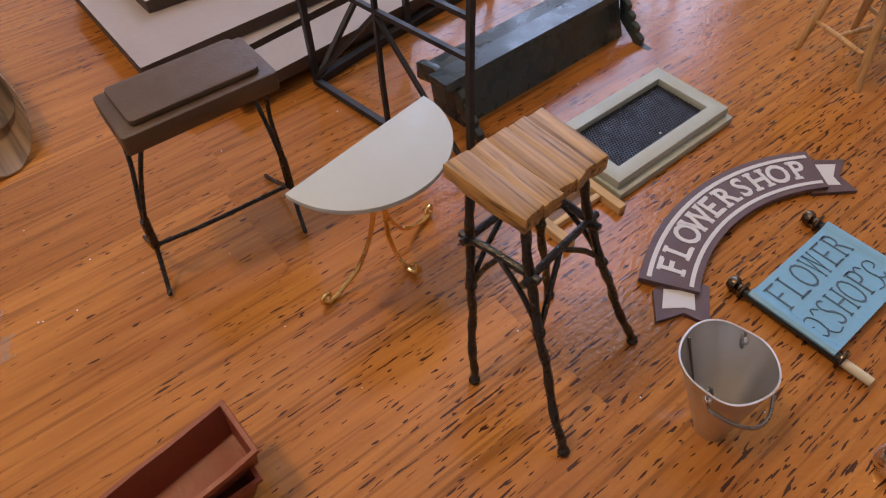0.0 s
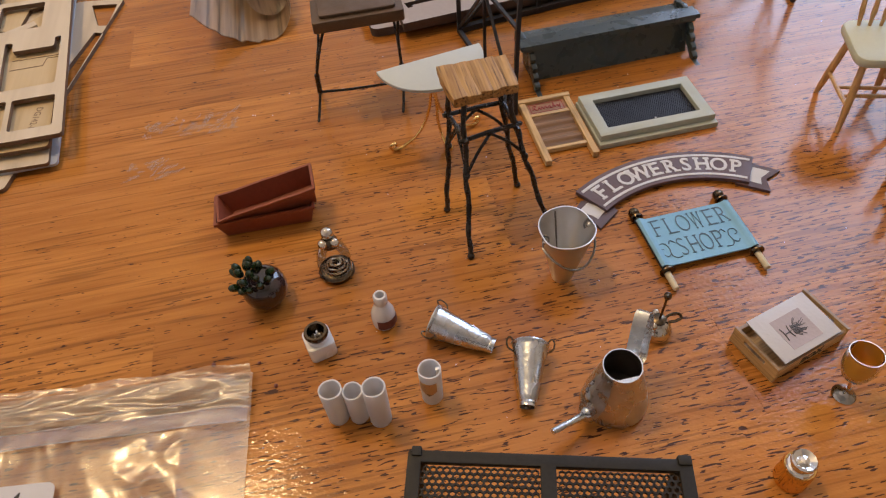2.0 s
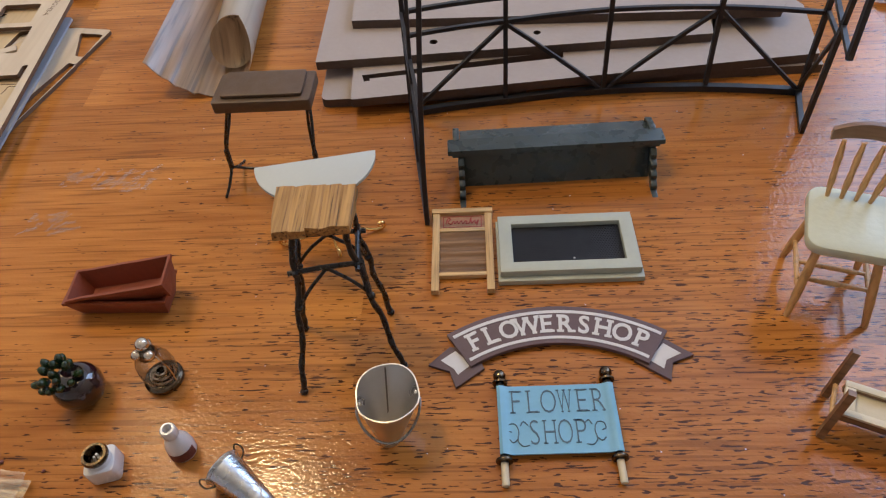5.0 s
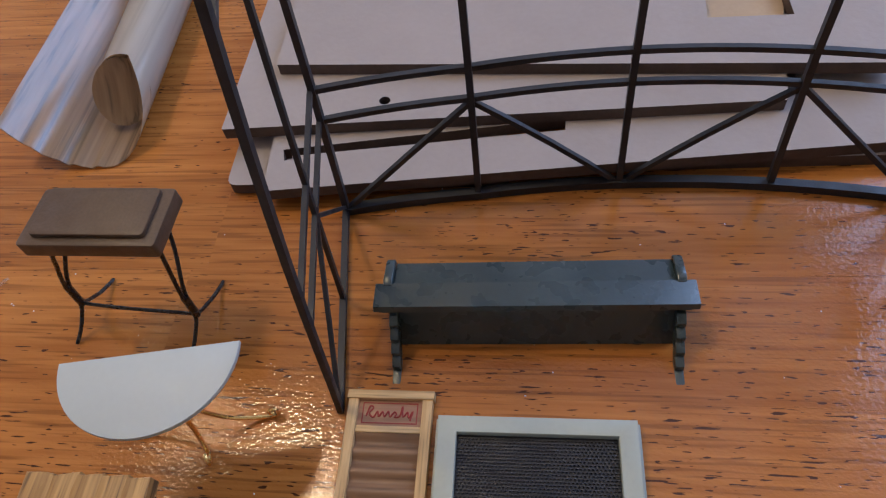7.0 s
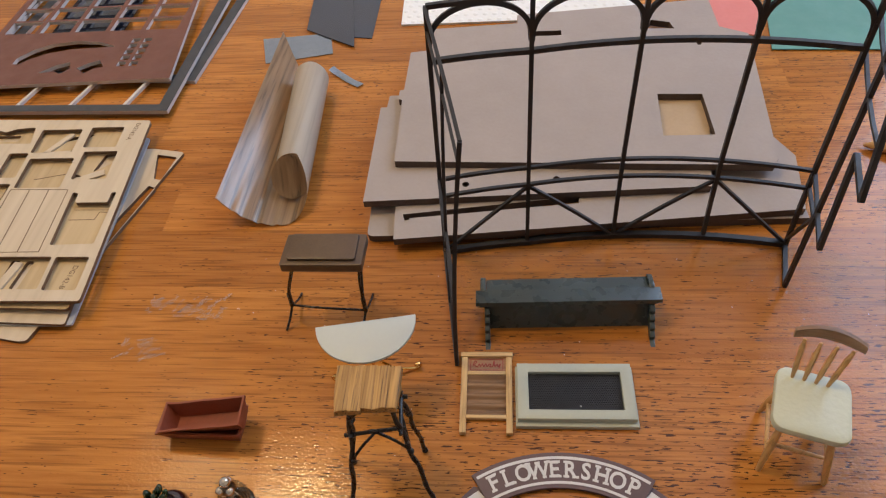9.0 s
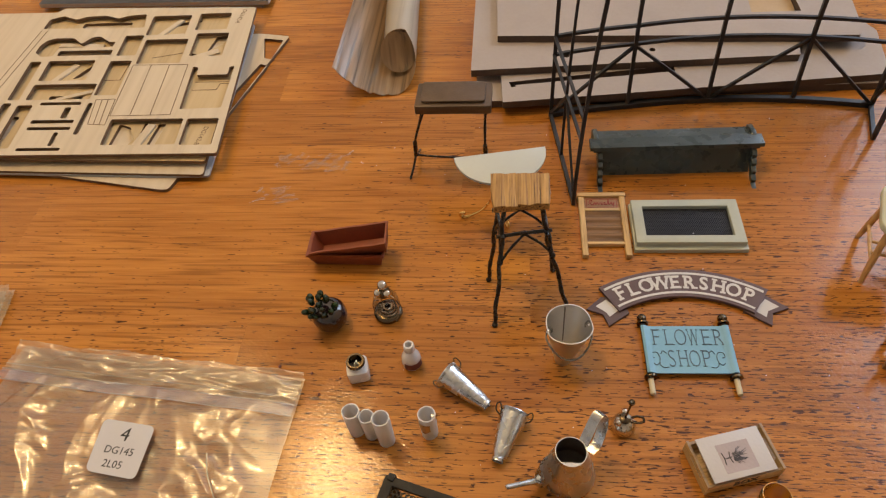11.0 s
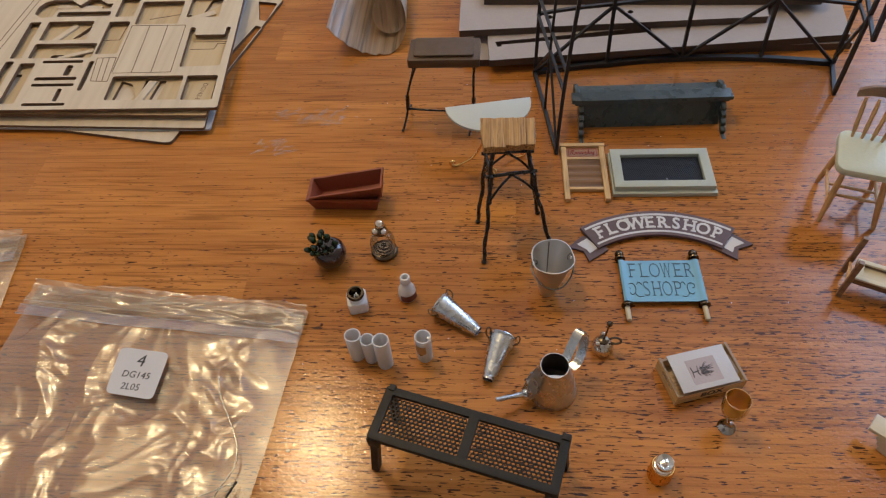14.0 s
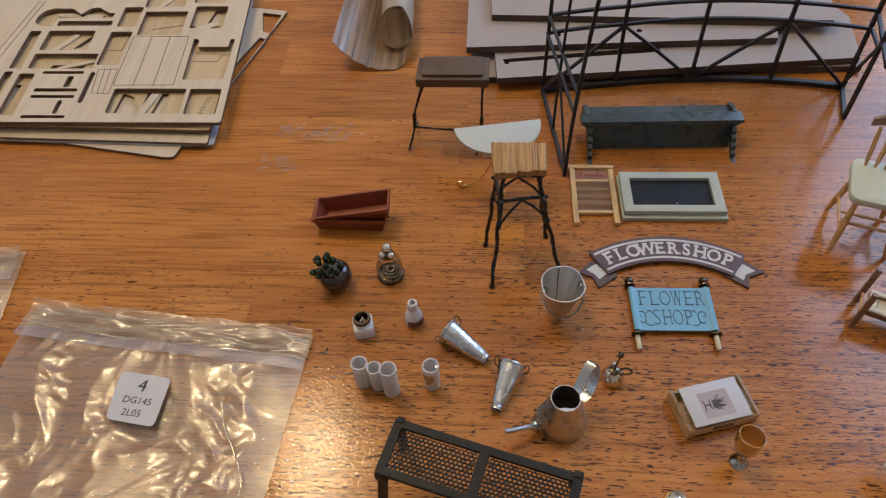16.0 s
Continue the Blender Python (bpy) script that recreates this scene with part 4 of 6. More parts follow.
bmesh.ops.remove_doubles(patch, verts=patch.verts, dist=1e-4)
bmesh.ops.solidify(patch, geom=patch.faces[:], thickness=0.1)
part("foil_patch", patch, M_FOILTAPE, single_tube, "tan foil patch")
part("clip", box(1.8, 3.6, -0.8, 0.4, 13.0, 16.6, 0.2), M_CHROME, single_tube, "bent silver clip")

# ---- tin cone vases lying down ----


def cone_vase(x, y, x2, y2, label):
    """A tapered foil vase on its side, mouth at the first point."""
    d = math.hypot(x2 - x, y2 - y)
    ob = thing("tin_vase", x, y, label, "vase", math.degrees(math.atan2(y2 - y, x2 - x)), group="tin vases")
    rng = random.Random(int(x))
    outer = [(6.1, 0), (6.25, 0.4), (5.95, 0.9)]
    s = 1.2
    while s < d - 2.4:
        r = 5.85 - 3.3 * s / d
        outer += [(r + rng.uniform(0.02, 0.07), s), (r - 0.02, s + 0.45)]
        s += rng.uniform(0.9, 2.0)
    m = pose(0, 0, 6.0, 0, 90 + math.degrees(math.atan2(3.5, d)), 0)
    shell = lathe([(5.6, 0.05)] + outer + [(2.6, d - 1.6), (2.75, d - 1.2), (2.6, d - 0.8), (2.65, d), (2.3, d), (2.2, d - 2.0), (5.2, 0.6)], 26)
    for v in shell.verts:
        a = math.atan2(v.co.y, v.co.x)
        v.co += Vector((v.co.x, v.co.y, 0)) * 0.035 * noise.noise(Vector((3.5 * math.cos(a), 3.5 * math.sin(a), v.co.z * 0.12 + x)))
    part("shell", turned(shell, m), M_TIN, ob)
    # A dark disc stands for the shade inside the open narrow end.
    part("base", turned(lathe([(0, d - 2.2), (2.25, d - 2.2), (2.25, d - 2.6), (0, d - 2.6)], 24), m), M_DARKTIN, ob, "dark disc for the shade in the hollow end")
    seam = [(s, 1.6 + 0.8 * math.sin(s), 11.3 - 6.0 * s / d - (1.6 + 0.8 * math.sin(s)) ** 2 / 11) for s in (2 + (d - 5) * k / 9 for k in range(10))]
    part("seam", sweep(smooth_line(seam, 3), 0.28, 6), M_TIN, ob)
    for s in (-1, 1):
        pts = [(0.4, s * 5.4, 7.4), (-0.8, s * 6.6, 8.2), (0.2, s * 7.6, 7.8), (2.2, s * 7.2, 6.8), (3.4, s * 5.2, 6.2)]
        part("handle", sweep(smooth_line(pts, 5), 0.28, 6), M_BRONZE, ob, "thin wire handle")
    return ob

cone_vase(127.2, 94.6, 145.2, 81.8, "ribbed tin cone vase lying on its side")
cone_vase(156.2, 78.0, 149.4, 58.2, "ribbed tin cone vase with wire handles lying down")

# ---- watering can ----
can = thing("watering_can", 177, 55.5, "dull tin watering can with strap handle and thin spout", "watering can")
def can_shape(prof, flat):
    """A tapered can, a little longer towards its spout."""
    bm = lathe(prof, 48)
    for v in bm.verts:
        if v.co.x < 0:
            v.co.x *= 1 + flat * (1 - v.co.z / 26)
        v.co.x -= 0.03 * v.co.z
    return bm


can_body = part("body", can_shape([(0, 0), (9.2, 0), (9.6, 0.4), (9.7, 2.0), (9.2, 5.5), (8.2, 10.5), (7.1, 15.0), (5.9, 20.0), (5.7, 21.6), (5.4, 21.6), (5.6, 20.0), (6.8, 15.0), (9.1, 2.0), (8.8, 1.0), (0, 0.8)], 0.12), M_STEEL, can)
# A darker inner skin paints the shade within the can.
part("inside", can_shape([(5.42, 21.4), (5.5, 20.0), (6.7, 15.0), (8.8, 2.2), (0, 1.2)], 0.12), M_DARKTIN, can_body, "inside darkened for its shade")
part("inner_lip", sheet([(5.4 * math.cos(a) - 0.6, 5.4 * math.sin(a)) for a in (math.pi * 1.20 + math.pi * 0.60 * k / 16 for k in range(17))], (), 19.0, 19.4), M_STEEL, can_body)
spout = part("spout", sweep(smooth_line([(-8.0, -3.4, 4.0), (-12.0, -5.2, 6.4), (-17.0, -7.2, 8.2), (-24.0, -9.6, 9.6)], 3), [2.4, 2.0, 1.7, 1.45, 1.3, 1.2, 1.1, 1.05, 1.0, 0.95][:10], 12), M_TIN, can, "thin crinkled tin spout")
foil = bmesh.new()
rows = []
for i in range(15):
    v = i / 14
    mid = Vector((-6.0, -2.0, 20.8)).lerp(Vector((-12.2, -5.2, 4.6)), v)
    wide = 1.6 + 2.0 * math.sin(math.pi * min(1.0, v * 0.9)) + 0.4
    row = []
    for k in range(9):
        u = k / 4 - 1
        p = mid + Vector((0.42 * u * wide, -0.9 * u * wide, 0.0)) + Vector((-0.9, -0.42, 0.2)) * (1.1 * (1 - u * u))
        row.append(p + Vector((-0.9, -0.42, 0.3)) * (0.9 * noise.noise(p * 0.55) + 0.5 * noise.noise(p * 1.3)))
    rows.append([foil.verts.new(p) for p in row])
for a, b in zip(rows, rows[1:]):
    for k in range(8):
        foil.faces.new((a[k], a[k + 1], b[k + 1], b[k]))
bmesh.ops.solidify(foil, geom=foil.faces[:], thickness=0.3)
part("spout_wrap", foil, M_TIN, can, "crumpled bright foil where the spout joins")
part("spout_collar", ball(-11.4, -5.0, 6.0, 2.5, None, 10, 1.2), M_TIN, spout, "crumpled foil collar")
part("handle", strap([Vector(p) for p in ((4.0, 3.8, 19.6), (5.2, 5.8, 22.4), (7.0, 8.8, 25.6), (8.4, 11.0, 27.6), (9.4, 12.0, 28.0), (10.6, 12.6, 27.2), (11.6, 12.8, 25.0), (12.0, 12.2, 19.4), (11.4, 10.8, 14.4), (10.4, 8.8, 11.2), (9.4, 7.2, 10.2), (6.8, 5.2, 9.8))], (0.78, -0.62, 0.1), 2.0, 0.4), M_TIN, can, "flat tin strap handle")

# ---- oil can ----
oil = thing("oil_can", 199.0, 75.8, "tiny bronze oil can with a tall pump", "oil can")
part("body", lathe([(0, 0), (4.4, 0), (4.9, 0.6), (4.9, 2.6), (4.2, 4.8), (2.6, 6.4), (1.6, 7.0), (1.6, 7.8), (0, 8.0)], 32), M_GUN, oil)
part("collar", lathe([(0, 7.0), (2.2, 7.0), (2.3, 8.0), (1.2, 8.6), (0, 8.6)], 20), M_BRONZE, oil)
part("pump", sweep([(0, 0, 8.4), (0.9, 1.0, 14.0), (1.3, 1.4, 17.6)], 0.4, 8), M_BRONZE, oil)
part("finial", lathe([(0, 16.8), (0.8, 16.9), (1.3, 18.0), (1.2, 18.9), (0.6, 19.4), (0, 19.2)], 16, 1.3, 1.4), M_BRONZE, oil)
for x, y in ((-2.6, -1.6), (0.2, 3.2)):
    part("bead", ball(x, y, 7.0, 1.3, None, 14), M_GUN, oil)
part("spout", sweep(smooth_line([(1.6, 0.2, 7.4), (4.4, 0.6, 8.4), (6.6, 0.2, 8.2), (7.2, -0.8, 7.2), (5.4, -1.2, 6.6), (3.2, -0.8, 6.2)], 5), 0.5, 8), M_BRONZE, oil)

# ---- bucket ----
bucket = thing("bucket", 176.6, 106.4, "dull galvanised tin bucket with a wire bail", "bucket", 12)
# The pail was cut askew: its mouth sits behind its foot.
ASKEW = Matrix(((1, 0, 2.3 / 21, 0), (0, 1, 3.4 / 21, 0), (0, 0, 1, 0), (0, 0, 0, 1)))
pail = lathe([(0, 0.5), (3.1, 0.4), (3.3, 0), (3.6, 0), (3.8, 0.8), (6.2, 9), (9.5, 20.4), (9.9, 20.8), (9.9, 21.2), (9.5, 21.2), (9.1, 19.4), (3.5, 1.6), (0, 1.1)], 56)
for v in pail.verts:
    if v.co.z > 8:
        a, up = math.atan2(v.co.y, v.co.x), (v.co.z - 8) / 13
        v.co.z += up * (-0.30 * math.cos(2 * a) + 0.15 * math.sin(3 * a))
        pinch = 1 - up * (0.05 * max(0.0, math.cos(2 * a)) ** 4 + 0.012 * math.sin(5 * a))
        v.co.x, v.co.y = v.co.x * pinch, v.co.y * pinch
pail_part = part("pail", turned(pail, ASKEW), M_PAIL, bucket)
part("seam", turned(bar((0.6, 9.0, 20.6), (0.3, 4.0, 2.0), 0.5), ASKEW), M_DARKTIN, pail_part, "dark lapped seam inside")
for s in (-1, 1):
    part("lug", turned(ball(s * 8.7, 0, 18.8, 1.0, None, 12), ASKEW), M_CHROME, pail_part, "round rivet lug")
    hook = [(s * 9.4, -0.8, 17.2), (s * 9.2, 0.0, 19.4), (s * 8.3, 0.5, 20.8), (s * 7.0, 0.3, 19.6), (s * 7.1, -0.2, 18.2)]
    part("bail_end", turned(sweep(smooth_line(hook, 4), 0.36, 6), ASKEW), M_SILVERWIRE, bucket)
bail = [(9.6 * math.cos(a), -0.8 - 9.4 * math.sin(a), 17.2 - 4.6 * math.sin(a) ** 1.2 + 0.5 * math.sin(3 * a)) for a in (math.pi * (0.001 + 0.998 * k / 24) for k in range(25))]
part("bail", turned(sweep(bail, 0.42, 8), ASKEW), M_SILVERWIRE, bucket, "silver wire bail")

# ---- arched ribbon sign ----
sign = thing("arched_sign", 231.4, 84.9, "arched mauve ribbon sign with white lettering", "sign")


def band(r0, r1, a, z0, z1, n=40):
    out = [(r1 * math.sin(t), r1 * math.cos(t)) for t in (radians(-a + 2 * a * k / n) for k in range(n + 1))]
    out += [(r0 * math.sin(t), r0 * math.cos(t)) for t in (radians(a - 2 * a * k / n) for k in range(n + 1))]
    return sheet(out, (), z0, z1)


ribbon = part("ribbon", band(53.6, 68.6, 32.8, 1.0, 2.6), M_MAUVE, sign)
for r0, r1 in ((55.2, 56.3), (65.7, 66.9)):
    part("white_line", band(r0, r1, 31.8, 2.6, 2.75), M_PRINT, ribbon)
for s, pts, white in (
    (-1, [(-43.3, 46.6), (-36.2, 44.0), (-34.0, 37.9), (-24.6, 45.0), (-28.5, 53.0), (-36.4, 53.4)], [(-39.2, 48.2), (-34.3, 51.8), (-29.0, 46.4), (-33.4, 42.6), (-34.7, 44.8)]),
    (1, [(44.4, 48.9), (37.0, 46.0), (35.4, 39.5), (24.8, 47.0), (28.5, 54.0), (36.0, 55.2)], [(40.3, 49.4), (35.2, 53.4), (29.5, 47.2), (33.8, 43.7), (35.2, 47.0)]),
):
    tail = part("tail", sheet(pts, (), 0, 1.3), M_MAUVE, sign, "forked mauve ribbon tail")
    part("white_fork", sheet(white, (), 1.3, 1.42), M_PRINT, tail)


def serifs(bm, reach, height, low=0.04):
    """Slab serifs on the stem ends of a letter."""
    ys = [v.co.y for v in bm.verts]
    top = max(v.co.z for v in bm.verts) - low
    for level, inward in ((min(ys), 1), (max(ys), -1)):
        xs = sorted(v.co.x for v in bm.verts if abs(v.co.y - level) < 0.05)
        groups = [[xs[0]]]
        for x in xs[1:]:
            if x - groups[-1][-1] > 2.2:
                groups.append([x])
            else:
                groups[-1].append(x)
        for g in groups:
            y0, y1 = sorted((level, level + inward * height))
            box(g[0] - reach, g[-1] + reach, y0, y1, 0.0, top, 0, bm)
    return bm


letters = "FLOWERSHOP"
for i, ch in enumerate(letters):
    a = -27.2 + 54.4 * (i + {"L": -0.05, "W": 0.0}.get(ch, 0)) / (len(letters) - 1)
    bm = words(ch, 10.0, 0.18, bold=0.2)
    if ch not in "OS":
        serifs(bm, 0.7, 1.0)
    bm = turned(bm, pose(0, 0, 0) @ Matrix.Diagonal((0.86, 1.0, 1, 1)))
    part("letter", turned(bm, pose(0, 0, 2.6, 0, 0, -a) @ pose(0, 61.0, 0)), M_PRINT, ribbon)

# ---- blue hanging banner ----
banner = thing("hanging_banner", 229.3, 110.6, "sky-blue banner sign stretched between two black rods", "sign", 1.2)
cloth = bmesh.new()
rows = []
for k in range(41):
    x = -18.6 + 37.0 * k / 40
    z = 2.9 + 1.2 * (math.exp(-((x + 17.4) / 1.5) ** 2) + math.exp(-((x - 17.0) / 1.5) ** 2))
    rows.append([cloth.verts.new((x, y, h)) for y, h in ((-11.4, z), (0, z), (11.6, z), (11.6, z - 0.6), (0, z - 0.6), (-11.4, z - 0.6))])
for a, b in zip(rows, rows[1:]):
    for k in range(6):
        cloth.faces.new((a[k], b[k], b[(k + 1) % 6], a[(k + 1) % 6]))
cloth.faces.new(rows[0])
cloth.faces.new(rows[-1][::-1])
cloth_part = part("cloth", cloth, M_BLUE, banner)
for x in (-17.4, 17.0):
    rod = part("rod", turned(lathe([(0, -13.6), (1.2, -13.6), (1.2, 13.4), (0, 13.4)], 16), pose(x, 0, 2.0, -90, 0, 0)), M_BLACK, banner)
    part("knob", turned(lathe([(0, 13.0), (2.4, 13.0), (2.5, 13.6), (1.3, 14.0), (1.2, 14.6), (2.0, 15.4), (2.1, 16.4), (1.5, 17.5), (0, 18.0)], 20), pose(x, 0, 2.2, -90, 0, 0)), M_BRONZE, rod, "dark bronze knob")
    part("ring", turned(lathe([(1.2, -13.4), (2.6, -13.4), (2.7, -13.0), (2.6, -12.6), (1.2, -12.6)], 20), pose(x, 0, 2.2, -90, 0, 0)), M_BRONZE, rod)
    part("stub", turned(lathe([(0, -20.6), (1.0, -20.6), (1.15, -20.2), (1.15, -13.4), (0, -13.4)], 16), pose(x, 0, 1.8, -90, 0, 0)), M_CREAM, rod, "cream rod end")
for text, y, left, pitch, wide in (("FLOWER", 5.5, -13.0, 5.2, 0.82), ("SHOP", -4.9, -7.7, 4.7, 0.80)):
    for i, ch in enumerate(text):
        bm = words(ch, 9.8, 0.12, bold=-0.20)
        if ch not in "OS":
            serifs(bm, 0.75, 0.32, 0.0)
        span = max(v.co.x for v in bm.verts) - min(v.co.x for v in bm.verts)
        fit = min(wide, pitch * 0.94 / span)
        part("letter", turned(bm, pose(left + pitch * i, y, 3.0) @ Matrix.Diagonal((fit, 1.24, 1, 1))), M_INK, cloth_part)
for s in (-1, 1):
    swirl = sweep(smooth_line([(-0.9 + s * 8.6, -8.6, 3.05), (-0.9 + s * 10.6, -8.8, 3.05), (-0.9 + s * 12.0, -7.0, 3.05), (-0.9 + s * 11.6, -4.0, 3.05), (-0.9 + s * 12.6, -1.6, 3.05), (-0.9 + s * 14.6, -1.8, 3.05), (-0.9 + s * 15.0, -3.6, 3.05), (-0.9 + s * 13.8, -4.2, 3.05)], 4), 0.19, 5)
    sweep(smooth_line([(-0.9 + s * 11.8, -6.4, 3.05), (-0.9 + s * 13.4, -7.6, 3.05), (-0.9 + s * 14.6, -6.6, 3.05)], 4), 0.22, 5, bm=swirl)
    sweep(smooth_line([(-0.9 + s * 8.6, -2.0, 3.05), (-0.9 + s * 10.0, -0.8, 3.05), (-0.9 + s * 11.0, -2.2, 3.05)], 4), 0.2, 5, bm=swirl)
    part("flourish", swirl, M_INK, cloth_part)

# ---- crate with a picture card ----
def scorched(bm):
    """Darkens the laser-cut edges: the faces that look up or down."""
    for f in bm.faces:
        f.normal_update()
        if abs(f.normal.z) > 0.9:
            f.material_index = 1
    return bm


crate = thing("crate", 238.0, 62.6, "small pale wooden crate with a picture card inside", "crate", 16.4)
part("bottom", box(-14.2, 14.2, -8.8, 8.8, 0, 0.9, 0.1), M_PINEX, crate)
for y in (8.0, -9.0):
    long_side = part("long_side", scorched(box(-14.7, 14.7, y, y + 1.0, 0.9, 6.6, 0)), [M_PINEX, M_CREST], crate)
for x in (-15.2, 14.2):
    end = turned(sheet(rect(-9.2, 9.2, 0.4, 7.8), [rounded(rect(-4.5, 4.5, 4.6, 6.2), 0.6)], 0, 1.0), Matrix(((0, 0, 1, x), (1, 0, 0, 0), (0, 1, 0, 0), (0, 0, 0, 1))))
    part("end_board", scorched(end), [M_PINE, M_CREST], crate, "end board with a hand slot and scorched edges")
part("lettering", turned(words("BOX", 4.6, 0.1, bold=0.14), Matrix(((1, 0, 0, 0.6), (0, 0, -1, -9.0), (0, 1, 0, 3.7), (0, 0, 0, 1)))), M_TYPE, long_side)
card = thing("picture_card", 237.8, 62.0, "white card with a grey sketch of a plant", "card", 17.5, 9.2, ry=5.0, rx=5.0)
card_paper = part("paper", box(-12.6, 12.8, -8.2, 8.6, -0.4, 0.0, 0.05), M_STICKER, card)
part("grey_square", box(-6.4, 6.6, -6.0, 4.8, 0.0, 0.08, 0), M_SKETCH, card_paper)
sk = sweep(smooth_line([(-5.4, -2.9, 0.2), (-5.0, -0.6, 0.2), (-5.3, 1.6, 0.2)], 3), 0.2, 5)
sweep([(-5.0, -0.7, 0.2), (-2.2, -0.5, 0.2)], 0.22, 5, bm=sk)
sweep(smooth_line([(-2.4, -2.6, 0.2), (-2.8, -0.6, 0.2), (-2.2, 1.6, 0.2)], 3), 0.17, 5, bm=sk)
rng = random.Random(7)
for i in range(46):
    a, q = rng.uniform(-1.2, 1.2), rng.uniform(1.6, 7.0)
    p = Vector((-2.2, -0.5, 0.2)) + Vector((0.3 * q, rng.uniform(-1.2, 1.2), 0))
    e = p + Vector((0.72 * q * math.cos(a), 0.5 * q * math.sin(a), 0))
    sweep(smooth_line([p, (p + e) / 2 + Vector((0, rng.uniform(-0.7, 0.7), 0)), e], 3), 0.10, 5, bm=sk)
part("sketch", sk, M_PENCIL, card_paper, "grey line sketch of a potted plant")

# ---- goblet ----
goblet = thing("goblet", 245.2, 40.8, "amber resin goblet on a bright metal foot", "goblet")
part("foot", lathe([(0, 0), (3.3, 0), (3.6, 0.4), (3.0, 1.2), (2.2, 1.6), (1.2, 2.8), (0.8, 4.2), (0, 4.4)], 32), M_DARKCHROME, goblet)
part("stem", sweep([(0, 0, 4.0), (-0.5, 0.3, 6.8), (-0.9, 0.5, 9.6)], [0.55, 0.45, 0.7], 10), M_GOLD, goblet)
part("bowl", turned(lathe([(0, 0.0), (1.6, 0.3), (3.6, 2.2), (4.8, 5.4), (5.1, 8.6), (4.9, 12.4), (4.55, 12.4), (4.7, 8.6), (4.4, 5.6), (3.2, 2.8), (0, 1.0)], 40), pose(-0.9, 0.5, 9.2, -6, 2, 0)), M_AMBER, goblet, "amber bowl")

# ---- lidded gold canister ----
canister = thing("canister", 216.0, 20.8, "polished gold canister with a chrome button lid", "canister")
part("body", lathe([(0, 0), (4.4, 0), (4.7, 0.4), (4.7, 1.2), (4.5, 1.5), (4.6, 8.2), (4.2, 9.0), (0, 9.0)], 40), M_GOLD, canister)
part("lid", lathe([(4.1, 8.8), (3.6, 9.6), (2.4, 10.0), (2.3, 10.6), (3.2, 11.0), (3.6, 11.7), (3.5, 12.6), (3.1, 13.1), (1.5, 12.3), (1.2, 12.9), (0, 13.3)], 13), M_CHROME, canister, "chrome button lid with a dished facetted top", angle=8)

# ---- perforated metal bench ----
mesh_bench = thing("mesh_bench", 142.9, 21.4, "black metal bench with a perforated honeycomb top", "bench", -15.6)
part("frame", sheet(rounded(rect(-35.4, 35.4, -10.7, 10.7), 0.8), [rect(-32.4, -1.7, -8.0, 8.0), rect(1.7, 32.4, -8.0, 8.0)], 27.4, 29.4, 0.25), M_IRON, mesh_bench)
for a, b in ((-32.4, -1.7), (1.7, 32.4)):
    part("mesh_panel", honeycomb(a, b, -8.0, 8.0, 1.72, 0.69, 27.7, 28.6), M_IRON, mesh_bench, "honeycomb metal panel")
part("apron", sheet(rect(-34.6, 34.6, -10.1, 10.1), [rect(-33.4, 33.4, -9.0, 9.0)], 24.6, 27.4), M_IRON, mesh_bench)
for x, out in ((-33.4, -1), (33.4, 1)):
    for y, fore in ((-9.4, -1), (9.4, 1)):
        leg = box(x - 2.3, x + 2.3, y - 1.9, y + 1.9, 22.6, 28.6, 0.5)
        sweep([(x + out * 2.0, y + fore * 1.6, 0.0), (x, y, 23.0)], 2.1, 4, bm=leg, turn=math.pi / 4)
        part("leg", leg, M_IRON, mesh_bench)
    part("end_block", box(x - 1.3, x + (2.1 if x > 0 else 1.3), 9.2, 11.8, 23.5, 30.0, 0.4), M_IRON, mesh_bench)

# ---- wooden recliner seen at the side ----
lounger = thing("deck_lounger", 310.6, 112.2, "low wooden lounger with a cream board in its frame", "lounger", -24)
for y in (-7.4, 7.4):
    part("leg", sweep([(-0.6, y - 0.6, 0.7), (0.8, y + 2.6, 22.0)], 1.5, 4, turn=math.pi / 4), M_WALNUT, lounger, "brown slanted leg")
    s = 1 if y < 0 else -1
    rail = box(1.6, 62, y + s * 2.4 - 1.1, y + s * 2.4 + 1.1, 11.6, 12.6, 0.2)
    side = part("side_rail", box(1.8, 61.8, y + s * 2.4 - 0.9, y + s * 2.4 + 0.9, 8.6, 11.6, 0.2), M_WALNUT, lounger)
    part("rail_cap", rail, M_CREAM, side, "cream rail cap")
    part("rear_leg", box(54, 56.4, y - 0.8, y + 0.8, 0, 9.0, 0.25), M_WALNUT, lounger)
part("cross_bar", sweep([(0.0, -7.4, 7.4), (0.2, 7.4, 7.4)], 0.7, 10), M_TURNED, lounger)
part("cross_rail", box(1.6, 4.6, -3.9, 3.9, 11.0, 12.5, 0.2), M_CREAM, lounger)
part("panel", box(4.4, 60, -4.2, 4.2, 9.4, 10.2, 0.1), M_CREAM, lounger, "cream board")

